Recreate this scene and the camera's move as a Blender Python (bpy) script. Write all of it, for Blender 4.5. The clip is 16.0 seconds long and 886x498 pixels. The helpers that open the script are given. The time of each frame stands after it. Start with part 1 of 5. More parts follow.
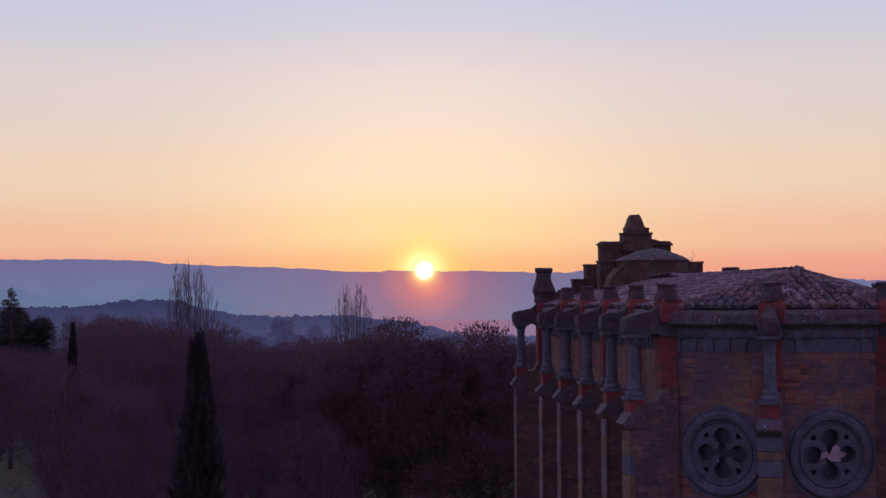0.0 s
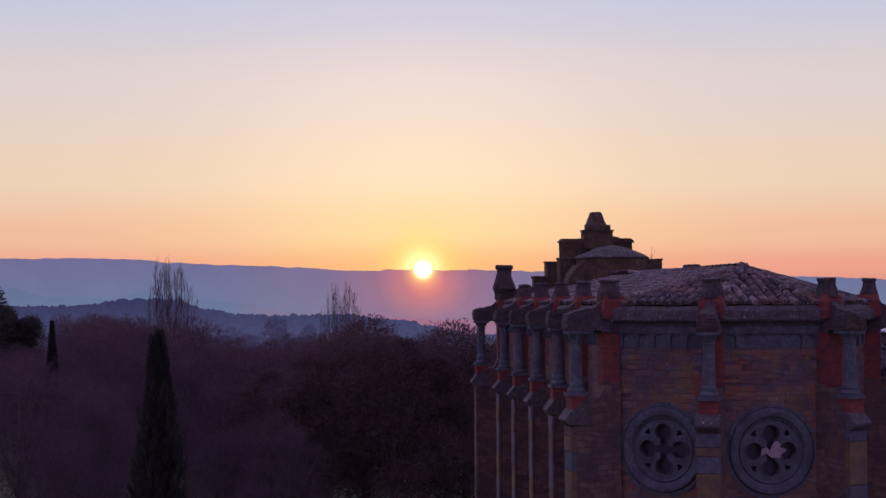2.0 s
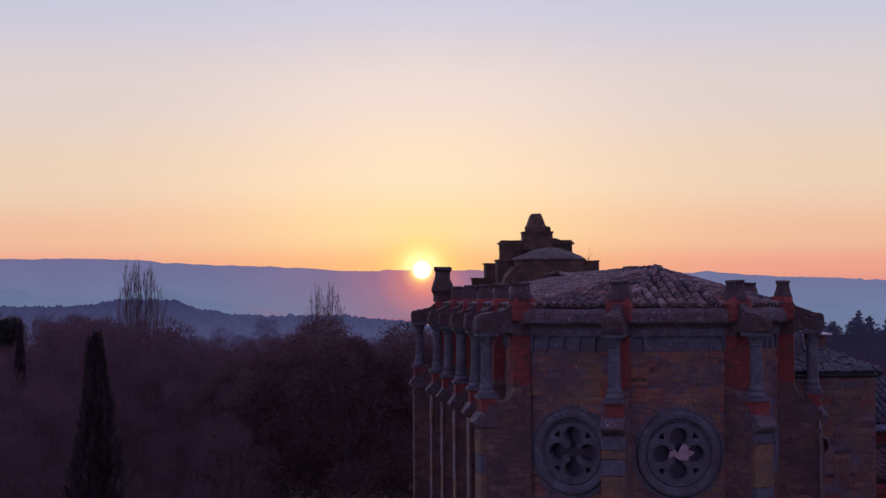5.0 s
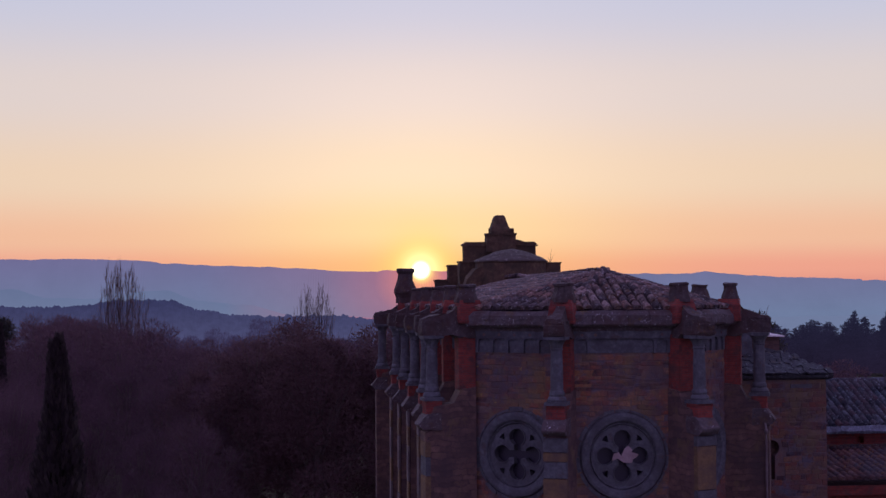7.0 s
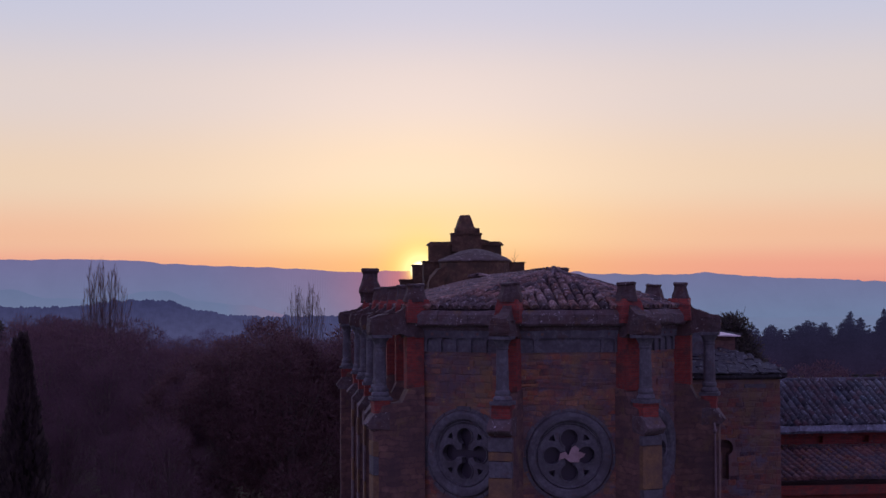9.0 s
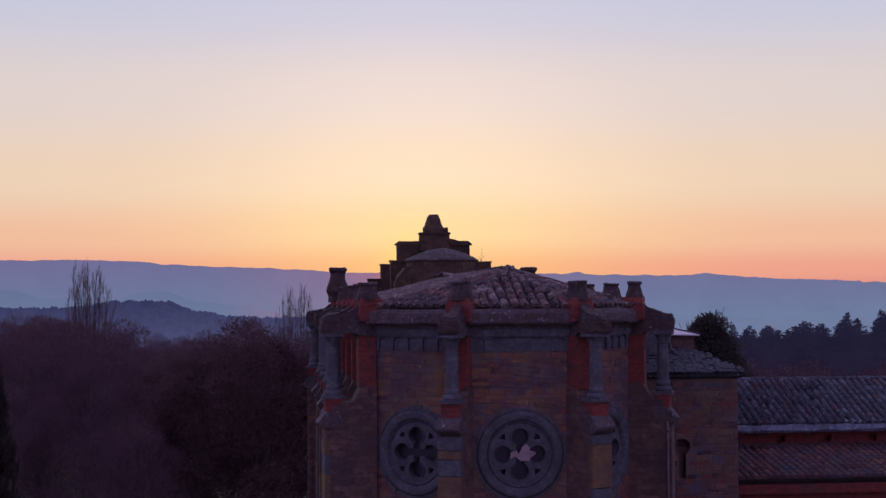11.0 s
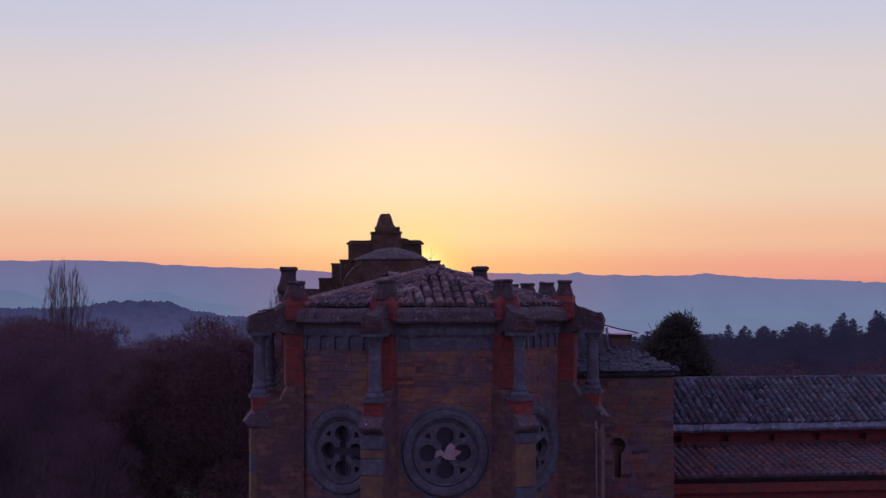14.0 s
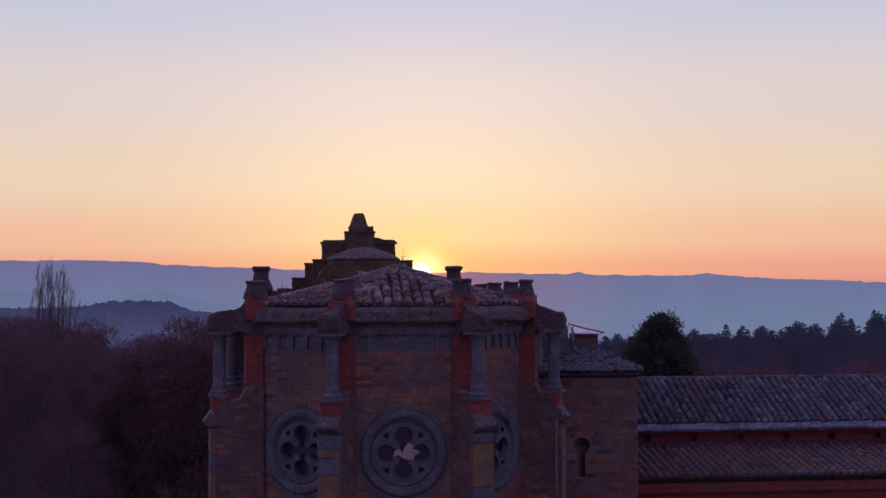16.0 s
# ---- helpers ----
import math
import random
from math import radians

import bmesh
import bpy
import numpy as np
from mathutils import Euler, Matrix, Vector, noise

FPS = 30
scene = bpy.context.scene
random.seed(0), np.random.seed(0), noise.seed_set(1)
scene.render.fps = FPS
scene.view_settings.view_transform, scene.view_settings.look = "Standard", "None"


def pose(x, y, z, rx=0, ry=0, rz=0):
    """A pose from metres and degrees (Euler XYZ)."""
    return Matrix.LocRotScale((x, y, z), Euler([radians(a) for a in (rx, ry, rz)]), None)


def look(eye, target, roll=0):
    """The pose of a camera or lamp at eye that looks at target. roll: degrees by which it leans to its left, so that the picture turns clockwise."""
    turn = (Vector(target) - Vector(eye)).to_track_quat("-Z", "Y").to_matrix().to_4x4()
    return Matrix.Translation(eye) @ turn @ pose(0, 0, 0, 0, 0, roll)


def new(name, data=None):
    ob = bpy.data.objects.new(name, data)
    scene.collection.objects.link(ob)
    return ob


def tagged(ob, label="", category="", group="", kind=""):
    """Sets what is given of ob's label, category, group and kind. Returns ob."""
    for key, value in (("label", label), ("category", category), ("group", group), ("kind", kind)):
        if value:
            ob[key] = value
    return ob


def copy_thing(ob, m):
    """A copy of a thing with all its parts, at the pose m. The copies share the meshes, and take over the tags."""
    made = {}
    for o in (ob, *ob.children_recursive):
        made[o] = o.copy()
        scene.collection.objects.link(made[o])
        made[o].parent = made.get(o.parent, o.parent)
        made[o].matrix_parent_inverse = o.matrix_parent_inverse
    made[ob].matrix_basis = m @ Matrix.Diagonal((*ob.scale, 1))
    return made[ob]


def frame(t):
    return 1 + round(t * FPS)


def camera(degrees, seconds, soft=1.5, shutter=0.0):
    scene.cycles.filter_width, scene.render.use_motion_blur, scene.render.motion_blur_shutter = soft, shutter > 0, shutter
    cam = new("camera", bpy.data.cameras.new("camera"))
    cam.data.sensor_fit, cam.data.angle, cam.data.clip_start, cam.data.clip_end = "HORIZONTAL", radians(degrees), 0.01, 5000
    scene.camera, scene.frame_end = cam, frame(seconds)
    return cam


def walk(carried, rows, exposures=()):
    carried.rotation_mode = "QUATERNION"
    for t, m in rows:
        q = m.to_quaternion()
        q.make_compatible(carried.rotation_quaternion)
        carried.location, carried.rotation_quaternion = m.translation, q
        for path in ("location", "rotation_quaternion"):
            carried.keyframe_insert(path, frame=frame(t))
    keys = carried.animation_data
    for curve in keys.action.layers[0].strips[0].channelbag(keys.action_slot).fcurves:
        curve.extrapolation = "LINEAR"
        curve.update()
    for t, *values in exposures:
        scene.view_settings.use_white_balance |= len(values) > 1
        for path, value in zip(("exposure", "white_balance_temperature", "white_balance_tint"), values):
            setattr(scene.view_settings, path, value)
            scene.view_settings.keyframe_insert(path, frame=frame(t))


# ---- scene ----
cam = camera(33.56, 16.0, soft=1.5)
# seconds, x, y, z, yaw, pitch, roll
PATH = [
    (0, -14.116, -36.617, 12.742, -6.469, 1.963, 0.339),
    (0.5, -13.767, -36.672, 12.72, -6.492, 1.944, 0.349),
    (1, -13.403, -36.721, 12.698, -6.506, 1.929, 0.352),
    (1.5, -13.018, -36.763, 12.67, -6.504, 1.926, 0.351),
    (2, -12.618, -36.801, 12.662, -6.5, 1.924, 0.347),
    (2.5, -12.215, -36.835, 12.661, -6.501, 1.924, 0.344),
    (3, -11.801, -36.868, 12.665, -6.506, 1.924, 0.34),
    (3.5, -11.405, -36.903, 12.673, -6.502, 1.926, 0.339),
    (4, -11.016, -36.943, 12.684, -6.509, 1.928, 0.34),
    (6.5, -9.173, -37.146, 12.73, -6.523, 1.954, 0.348),
    (7, -8.828, -37.185, 12.743, -6.534, 1.955, 0.344),
    (7.5, -8.488, -37.222, 12.752, -6.539, 1.955, 0.342),
    (8, -8.143, -37.259, 12.743, -6.544, 1.961, 0.333),
    (8.5, -7.808, -37.297, 12.73, -6.54, 1.967, 0.322),
    (9, -7.48, -37.337, 12.705, -6.545, 1.976, 0.299),
    (11.5, -5.891, -37.522, 12.63, -6.523, 2.011, 0.282),
    (12, -5.568, -37.557, 12.614, -6.517, 2.013, 0.285),
    (12.5, -5.246, -37.586, 12.6, -6.519, 2.016, 0.288),
    (13, -4.92, -37.613, 12.596, -6.51, 2.017, 0.291),
    (13.5, -4.592, -37.639, 12.594, -6.493, 2.018, 0.285),
    (14, -4.262, -37.668, 12.592, -6.481, 2.021, 0.276),
    (14.5, -3.963, -37.692, 12.58, -6.473, 2.033, 0.258),
    (15, -3.68, -37.711, 12.576, -6.466, 2.035, 0.247),
    (15.5, -3.414, -37.728, 12.575, -6.454, 2.033, 0.252),
    (16, -3.17, -37.742, 12.575, -6.44, 2.018, 0.275),
]
walk(cam, [(t, pose(x, y, z, 90 + pitch, roll, yaw)) for t, x, y, z, yaw, pitch, roll in PATH])

# ---- light: a hazy winter sunset, sun on the far ridge ----
SUN_AZ, SUN_EL = radians(5.68), radians(1.14)
SUN_DIR = Vector((math.sin(SUN_AZ) * math.cos(SUN_EL), math.cos(SUN_AZ) * math.cos(SUN_EL), math.sin(SUN_EL)))


def lin(r, g, b):
    """Linear colour from 8-bit sRGB."""
    out = []
    for v in (r, g, b):
        v /= 255
        out.append(v / 12.92 if v <= 0.04045 else ((v + 0.055) / 1.055) ** 2.4)
    return (*out, 1.0)


def build_world():
    world = bpy.data.worlds.new("sunset_sky")
    scene.world = world
    world.use_nodes = True
    nt = world.node_tree
    nt.nodes.clear()
    N, L = nt.nodes.new, nt.links.new

    def math_node(op, a, b=None, clamp=False):
        n = N("ShaderNodeMath")
        n.operation, n.use_clamp = op, clamp
        for k, v in enumerate((a, b)):
            if v is None:
                continue
            if isinstance(v, (int, float)):
                n.inputs[k].default_value = v
            else:
                L(v, n.inputs[k])
        return n.outputs[0]

    def ramp(fac, stops):
        n = N("ShaderNodeValToRGB")
        n.color_ramp.interpolation = "EASE"
        els = n.color_ramp.elements
        while len(els) < len(stops):
            els.new(0.5)
        for el, (p, c) in zip(els, stops):
            el.position, el.color = p, c
        L(fac, n.inputs[0])
        return n.outputs[0]

    def mix(fac, a, b, kind="MIX"):
        n = N("ShaderNodeMix")
        n.data_type, n.blend_type = "RGBA", kind
        for sock, v in ((n.inputs[0], fac), (n.inputs[6], a), (n.inputs[7], b)):
            if isinstance(v, (int, float, tuple)):
                sock.default_value = v
            else:
                L(v, sock)
        return n.outputs[2]

    co = N("ShaderNodeTexCoord").outputs["Generated"]
    nrm = N("ShaderNodeVectorMath")
    nrm.operation = "NORMALIZE"
    L(co, nrm.inputs[0])
    sep = N("ShaderNodeSeparateXYZ")
    L(nrm.outputs[0], sep.inputs[0])
    dot = N("ShaderNodeVectorMath")
    dot.operation = "DOT_PRODUCT"
    L(nrm.outputs[0], dot.inputs[0])
    dot.inputs[1].default_value = SUN_DIR
    toward = dot.outputs["Value"]
    # elevation: sine 0 to 0.25 in the lower ramp
    low = math_node("MULTIPLY", sep.outputs[2], 4.0, True)
    west = ramp(low, SKY_WEST)
    flank = ramp(low, SKY_FLANK)
    # near the sun's bearing the band is yellower
    bearing = math_node("POWER", math_node("MAXIMUM", toward, 0.0), 110.0)
    sky = mix(bearing, flank, west)
    glow1 = math_node("POWER", math_node("MAXIMUM", toward, 0.0), 4200.0)
    sky = mix(math_node("MULTIPLY", glow1, 0.95, True), sky, GLOW_NEAR)
    glow2 = math_node("POWER", math_node("MAXIMUM", toward, 0.0), 19000.0)
    sky = mix(math_node("MULTIPLY", glow2, 1.0, True), sky, (1.9, 1.6, 0.85, 1.0))
    # high sky and the sky behind, away from the sun
    high = math_node("MULTIPLY", math_node("SUBTRACT", sep.outputs[2], 0.2), 1.6, True)
    sky = mix(high, sky, SKY_ZENITH)
    away = math_node("MULTIPLY", math_node("SUBTRACT", 0.80, toward), 1.25, True)
    sky = mix(away, sky, SKY_EAST)
    # a clear-air sky model under it, for the fine falloff of the light
    nis = N("ShaderNodeTexSky")
    nis.sky_type, nis.sun_disc = "NISHITA", False
    nis.sun_elevation, nis.sun_rotation = SUN_EL, SUN_AZ
    nis.air_density, nis.dust_density = 1.5, 3.0
    bg = N("ShaderNodeBackground")
    L(sky, bg.inputs[0])
    bg.inputs[1].default_value = 1.0
    bg2 = N("ShaderNodeBackground")
    L(nis.outputs[0], bg2.inputs[0])
    bg2.inputs[1].default_value = 0.01
    add = N("ShaderNodeAddShader")
    L(bg.outputs[0], add.inputs[0])
    L(bg2.outputs[0], add.inputs[1])
    out = N("ShaderNodeOutputWorld")
    L(add.outputs[0], out.inputs[0])


SKY_WEST = [(0.0, lin(240, 158, 112)), (0.08, lin(252, 192, 128)), (0.19, lin(253, 222, 165)), (0.36, lin(254, 231, 199)), (0.6, lin(248, 231, 222)), (0.82, lin(227, 223, 235)), (1.0, lin(198, 206, 235))]
SKY_FLANK = [(0.0, lin(214, 132, 126)), (0.08, lin(236, 162, 141)), (0.16, lin(237, 187, 157)), (0.32, lin(232, 207, 183)), (0.55, lin(219, 207, 205)), (0.80, lin(196, 199, 220)), (1.0, lin(175, 187, 225))]
GLOW_NEAR = lin(255, 228, 118)
SKY_ZENITH = (0.45, 0.50, 0.96, 1.0)
SKY_EAST = (0.31, 0.235, 0.585, 1.0)
build_world()

sun = new("sun", bpy.data.lights.new("sun", "SUN"))
sun.data.energy, sun.data.angle, sun.data.color = 0.8, radians(0.5), (1.0, 0.48, 0.2)
sun.matrix_world = look(SUN_DIR * 100, (0, 0, 0))
scene.view_settings.exposure = 0.0


# ---- materials ----
def material(name, build):
    mat = bpy.data.materials.new(name)
    mat.use_nodes = True
    nt = mat.node_tree
    bsdf = nt.nodes["Principled BSDF"]
    build(nt, bsdf)
    return mat


def node(nt, kind, **values):
    n = nt.nodes.new(kind)
    for key, v in values.items():
        n.inputs[key].default_value = v
    return n


def ramp_node(nt, fac, stops):
    n = nt.nodes.new("ShaderNodeValToRGB")
    els = n.color_ramp.elements
    while len(els) < len(stops):
        els.new(0.5)
    for el, (p, c) in zip(els, stops):
        el.position, el.color = p, (*c, 1.0)
    nt.links.new(fac, n.inputs[0])
    return n.outputs[0]


def blend(nt, fac, a, b, kind="MIX"):
    n = nt.nodes.new("ShaderNodeMix")
    n.data_type, n.blend_type = "RGBA", kind
    for sock, v in ((n.inputs[0], fac), (n.inputs[6], a), (n.inputs[7], b)):
        if isinstance(v, (int, float)):
            sock.default_value = v
        elif isinstance(v, tuple):
            sock.default_value = (*v, 1.0) if len(v) == 3 else v
        else:
            nt.links.new(v, sock)
    return n.outputs[2]


def where(nt):
    return nt.nodes.new("ShaderNodeNewGeometry").outputs["Position"]


def noise_node(nt, scale, detail=4, rough=0.6, vec=None):
    n = node(nt, "ShaderNodeTexNoise", Scale=scale, Detail=detail, Roughness=rough)
    nt.links.new(vec or where(nt), n.inputs["Vector"])
    return n.outputs["Fac"]


def bump(nt, bsdf, height, strength=0.4, dist=0.02):
    n = node(nt, "ShaderNodeBump", Strength=strength, Distance=dist)
    nt.links.new(height, n.inputs["Height"])
    nt.links.new(n.outputs[0], bsdf.inputs["Normal"])


def weathered(name, stops, stain, fine=22.0, coarse=1.3, lichen=None, rough=0.9, piece=0.0, island=0.0, lichen_at=0.62, tints=None, patch=None, speck=6.0, moss=None):
    """A mottled mineral surface: base colours by fine noise, stains by coarse noise, lichen spots, variation from piece to piece."""
    def build(nt, bsdf):
        c = ramp_node(nt, noise_node(nt, fine, 6, 0.7), stops)
        if piece:
            r = nt.nodes.new("ShaderNodeObjectInfo").outputs["Random"]
            c = blend(nt, piece, c, ramp_node(nt, r, tints or PIECE_TINTS), "OVERLAY")
        if island:
            r = nt.nodes.new("ShaderNodeNewGeometry").outputs["Random Per Island"]
            c = blend(nt, island, c, ramp_node(nt, r, tints or PIECE_TINTS), "OVERLAY")
        s = ramp_node(nt, noise_node(nt, coarse, 5, 0.65), [(0.42, (0, 0, 0)), (0.66, (1, 1, 1))])
        c = blend(nt, s, c, stain)
        if patch:
            s = ramp_node(nt, noise_node(nt, 1.4, 6, 0.7, where(nt)), [(0.5, (0, 0, 0)), (0.62, (0.55, 0.55, 0.55))])
            c = blend(nt, s, c, patch)
            s = ramp_node(nt, noise_node(nt, 2.3, 6, 0.75), [(0.52, (0, 0, 0)), (0.64, (0.6, 0.6, 0.6))])
            c = blend(nt, s, c, (0.12, 0.13, 0.17))
            s = ramp_node(nt, noise_node(nt, 0.9, 7, 0.75), [(0.5, (0, 0, 0)), (0.6, (0.6, 0.6, 0.6))])
            c = blend(nt, s, c, (0.22, 0.155, 0.065))
            s = ramp_node(nt, noise_node(nt, 1.9, 7, 0.8), [(0.36, (0.55, 0.55, 0.55)), (0.46, (0, 0, 0))])
            c = blend(nt, s, c, (0.085, 0.068, 0.068))
        if moss:
            s = ramp_node(nt, noise_node(nt, 3.1, 6, 0.7), [(0.58, (0, 0, 0)), (0.68, (0.8, 0.8, 0.8))])
            c = blend(nt, s, c, moss)
        if lichen:
            s = ramp_node(nt, noise_node(nt, speck, 8, 0.75), [(lichen_at, (0, 0, 0)), (lichen_at + 0.06, (1, 1, 1))])
            c = blend(nt, s, c, lichen)
        nt.links.new(c, bsdf.inputs["Base Color"])
        bsdf.inputs["Roughness"].default_value = rough
        bump(nt, bsdf, noise_node(nt, fine * 1.6, 8, 0.75), 0.55, 0.02)
    return material(name, build)


TILE_TINTS = [(0.0, (0.14, 0.13, 0.15)), (0.22, (0.36, 0.35, 0.38)), (0.4, (0.62, 0.4, 0.32)), (0.58, (0.45, 0.45, 0.48)), (0.78, (0.74, 0.52, 0.42)), (1.0, (0.86, 0.84, 0.82))]
WING_TINTS = [(0.0, (0.1, 0.1, 0.13)), (0.2, (0.3, 0.36, 0.4)), (0.38, (0.66, 0.34, 0.3)), (0.52, (0.34, 0.5, 0.54)), (0.68, (0.62, 0.4, 0.38)), (0.85, (0.62, 0.66, 0.68)), (1.0, (0.84, 0.92, 0.92))]
PIECE_TINTS = [(0.0, (0.16, 0.13, 0.15)), (0.2, (0.42, 0.34, 0.34)), (0.42, (0.72, 0.32, 0.2)), (0.56, (0.34, 0.42, 0.5)), (0.76, (0.66, 0.47, 0.26)), (1.0, (0.78, 0.62, 0.46))]
M_STONE = weathered("rubble_sandstone", [(0.3, (0.12, 0.078, 0.06)), (0.5, (0.225, 0.15, 0.112)), (0.75, (0.36, 0.255, 0.18))], (0.11, 0.08, 0.078), coarse=0.8, patch=(0.29, 0.1, 0.055), lichen=(0.38, 0.26, 0.08), lichen_at=0.61, piece=1.0)
M_STONE_J = weathered("rubble_sandstone_small", [(0.3, (0.12, 0.078, 0.06)), (0.5, (0.225, 0.15, 0.112)), (0.75, (0.36, 0.255, 0.18))], (0.11, 0.08, 0.078), coarse=0.8, patch=(0.29, 0.1, 0.055), lichen=(0.38, 0.26, 0.08), lichen_at=0.61, island=1.0)
M_STONE_S = weathered("grey_brown_rubble", [(0.3, (0.085, 0.062, 0.056)), (0.5, (0.165, 0.118, 0.098)), (0.75, (0.27, 0.2, 0.16))], (0.08, 0.066, 0.07), coarse=0.9, patch=(0.21, 0.085, 0.055), piece=1.0, lichen=(0.3, 0.22, 0.08), lichen_at=0.63)
M_MORTAR = weathered("old_lime_mortar", [(0.3, (0.13, 0.092, 0.08)), (0.7, (0.25, 0.175, 0.14))], (0.12, 0.09, 0.08), fine=9, patch=(0.24, 0.11, 0.07))
M_GREY = weathered("grey_dressed_stone", [(0.3, (0.074, 0.081, 0.083)), (0.55, (0.137, 0.148, 0.149)), (0.8, (0.232, 0.246, 0.238))], (0.08, 0.08, 0.079), fine=9, coarse=2.2, lichen=(0.3, 0.24, 0.1), lichen_at=0.68, moss=(0.1, 0.075, 0.06))
M_COPING = weathered("lichened_coping_stone", [(0.3, (0.065, 0.055, 0.0525)), (0.55, (0.125, 0.107, 0.1)), (0.75, (0.213, 0.188, 0.175))], (0.0938, 0.0625, 0.0525), fine=9, coarse=2.6, lichen=(0.52, 0.52, 0.5), lichen_at=0.6, speck=11.0, moss=(0.15, 0.1, 0.03))
M_PALE_STONE = weathered("pale_edge_stone", [(0.3, (0.13, 0.105, 0.095)), (0.7, (0.23, 0.19, 0.17))], (0.12, 0.09, 0.08), fine=6, coarse=1.2)
M_MOSSY = weathered("mossy_coping_stone", [(0.3, (0.045, 0.034, 0.03)), (0.55, (0.085, 0.066, 0.058)), (0.75, (0.15, 0.125, 0.11))], (0.07, 0.04, 0.03), fine=9, coarse=2.6, lichen=(0.45, 0.45, 0.42), lichen_at=0.62, speck=11.0, moss=(0.13, 0.08, 0.025))
M_SLAB = weathered("dark_roof_slab", [(0.3, (0.025, 0.026, 0.028)), (0.55, (0.055, 0.06, 0.063)), (0.75, (0.13, 0.14, 0.145))], (0.03, 0.03, 0.031), fine=7, coarse=2.8, lichen=(0.33, 0.38, 0.38), lichen_at=0.59, speck=9.0, moss=(0.1, 0.075, 0.03))
M_OLD = weathered("dark_weathered_masonry", [(0.3, (0.075, 0.045, 0.024)), (0.55, (0.135, 0.085, 0.045)), (0.78, (0.21, 0.145, 0.085))], (0.06, 0.045, 0.024), fine=6, coarse=1.8, lichen=(0.17, 0.15, 0.05), lichen_at=0.6)
M_OCHRE = weathered("ochre_dressed_stone", [(0.3, (0.14, 0.09, 0.04)), (0.6, (0.24, 0.155, 0.07)), (0.8, (0.32, 0.22, 0.11))], (0.12, 0.085, 0.06), fine=14, coarse=2.0)
M_TILE = weathered("old_roof_tile", [(0.3, (0.06, 0.046, 0.038)), (0.52, (0.18, 0.145, 0.122)), (0.75, (0.52, 0.47, 0.42))], (0.06, 0.053, 0.047), fine=16, coarse=3.2, lichen=(0.55, 0.56, 0.51), lichen_at=0.58, speck=9.0, moss=(0.16, 0.09, 0.03), tints=TILE_TINTS, piece=1.0)
M_TILE_J = weathered("old_roof_tile_far", [(0.3, (0.06, 0.046, 0.038)), (0.52, (0.18, 0.145, 0.122)), (0.75, (0.52, 0.47, 0.42))], (0.06, 0.053, 0.047), fine=16, coarse=3.2, lichen=(0.55, 0.56, 0.51), lichen_at=0.58, speck=9.0, moss=(0.16, 0.09, 0.03), tints=TILE_TINTS, island=1.0)
WING_TILE = [(0.3, (0.036, 0.036, 0.04)), (0.55, (0.092, 0.096, 0.102)), (0.8, (0.215, 0.245, 0.255))]
M_TILE_W = weathered("mossy_grey_tile", WING_TILE, (0.055, 0.058, 0.062), fine=12, coarse=2.2, lichen=(0.34, 0.41, 0.43), lichen_at=0.58, speck=8.0, tints=WING_TINTS, piece=1.0)
M_TILE_WJ = weathered("mossy_grey_tile_far", WING_TILE, (0.055, 0.058, 0.062), fine=12, coarse=2.2, lichen=(0.34, 0.41, 0.43), lichen_at=0.58, speck=8.0, tints=WING_TINTS, island=1.0)
RUST_TILE = [(0.3, (0.07, 0.038, 0.034)), (0.55, (0.14, 0.085, 0.072)), (0.8, (0.25, 0.21, 0.2))]
M_TILE_R = weathered("rust_stained_tile", RUST_TILE, (0.085, 0.085, 0.092), fine=16, coarse=0.9, lichen=(0.36, 0.17, 0.04), lichen_at=0.585, moss=(0.26, 0.15, 0.03), piece=0.8, tints=TILE_TINTS)
M_TILE_RJ = weathered("rust_stained_tile_far", RUST_TILE, (0.085, 0.085, 0.092), fine=16, coarse=0.9, lichen=(0.36, 0.17, 0.04), lichen_at=0.585, moss=(0.26, 0.15, 0.03), island=0.8, tints=TILE_TINTS)
M_BED = weathered("roof_mortar_bed", [(0.3, (0.045, 0.033, 0.028)), (0.7, (0.095, 0.07, 0.06))], (0.045, 0.034, 0.03))
M_PLASTER = weathered("pale_fired_board", [(0.3, (0.36, 0.27, 0.25)), (0.7, (0.5, 0.4, 0.37))], (0.3, 0.22, 0.2), fine=9)
M_RENDER = weathered("grey_lime_render", [(0.3, (0.06, 0.045, 0.036)), (0.7, (0.125, 0.1, 0.082))], (0.07, 0.05, 0.035), fine=7, coarse=1.6, lichen=(0.33, 0.3, 0.25), lichen_at=0.58, speck=8.0)
M_ZINC = weathered("weathered_zinc", [(0.3, (0.07, 0.09, 0.11)), (0.5, (0.19, 0.235, 0.265)), (0.72, (0.4, 0.48, 0.52))], (0.09, 0.095, 0.105), fine=9, coarse=3.4, rough=0.5)
M_PALE = weathered("pale_roof_sheet", [(0.3, (0.76, 0.7, 0.62)), (0.7, (0.86, 0.8, 0.72))], (0.68, 0.62, 0.54), fine=8, rough=0.7)


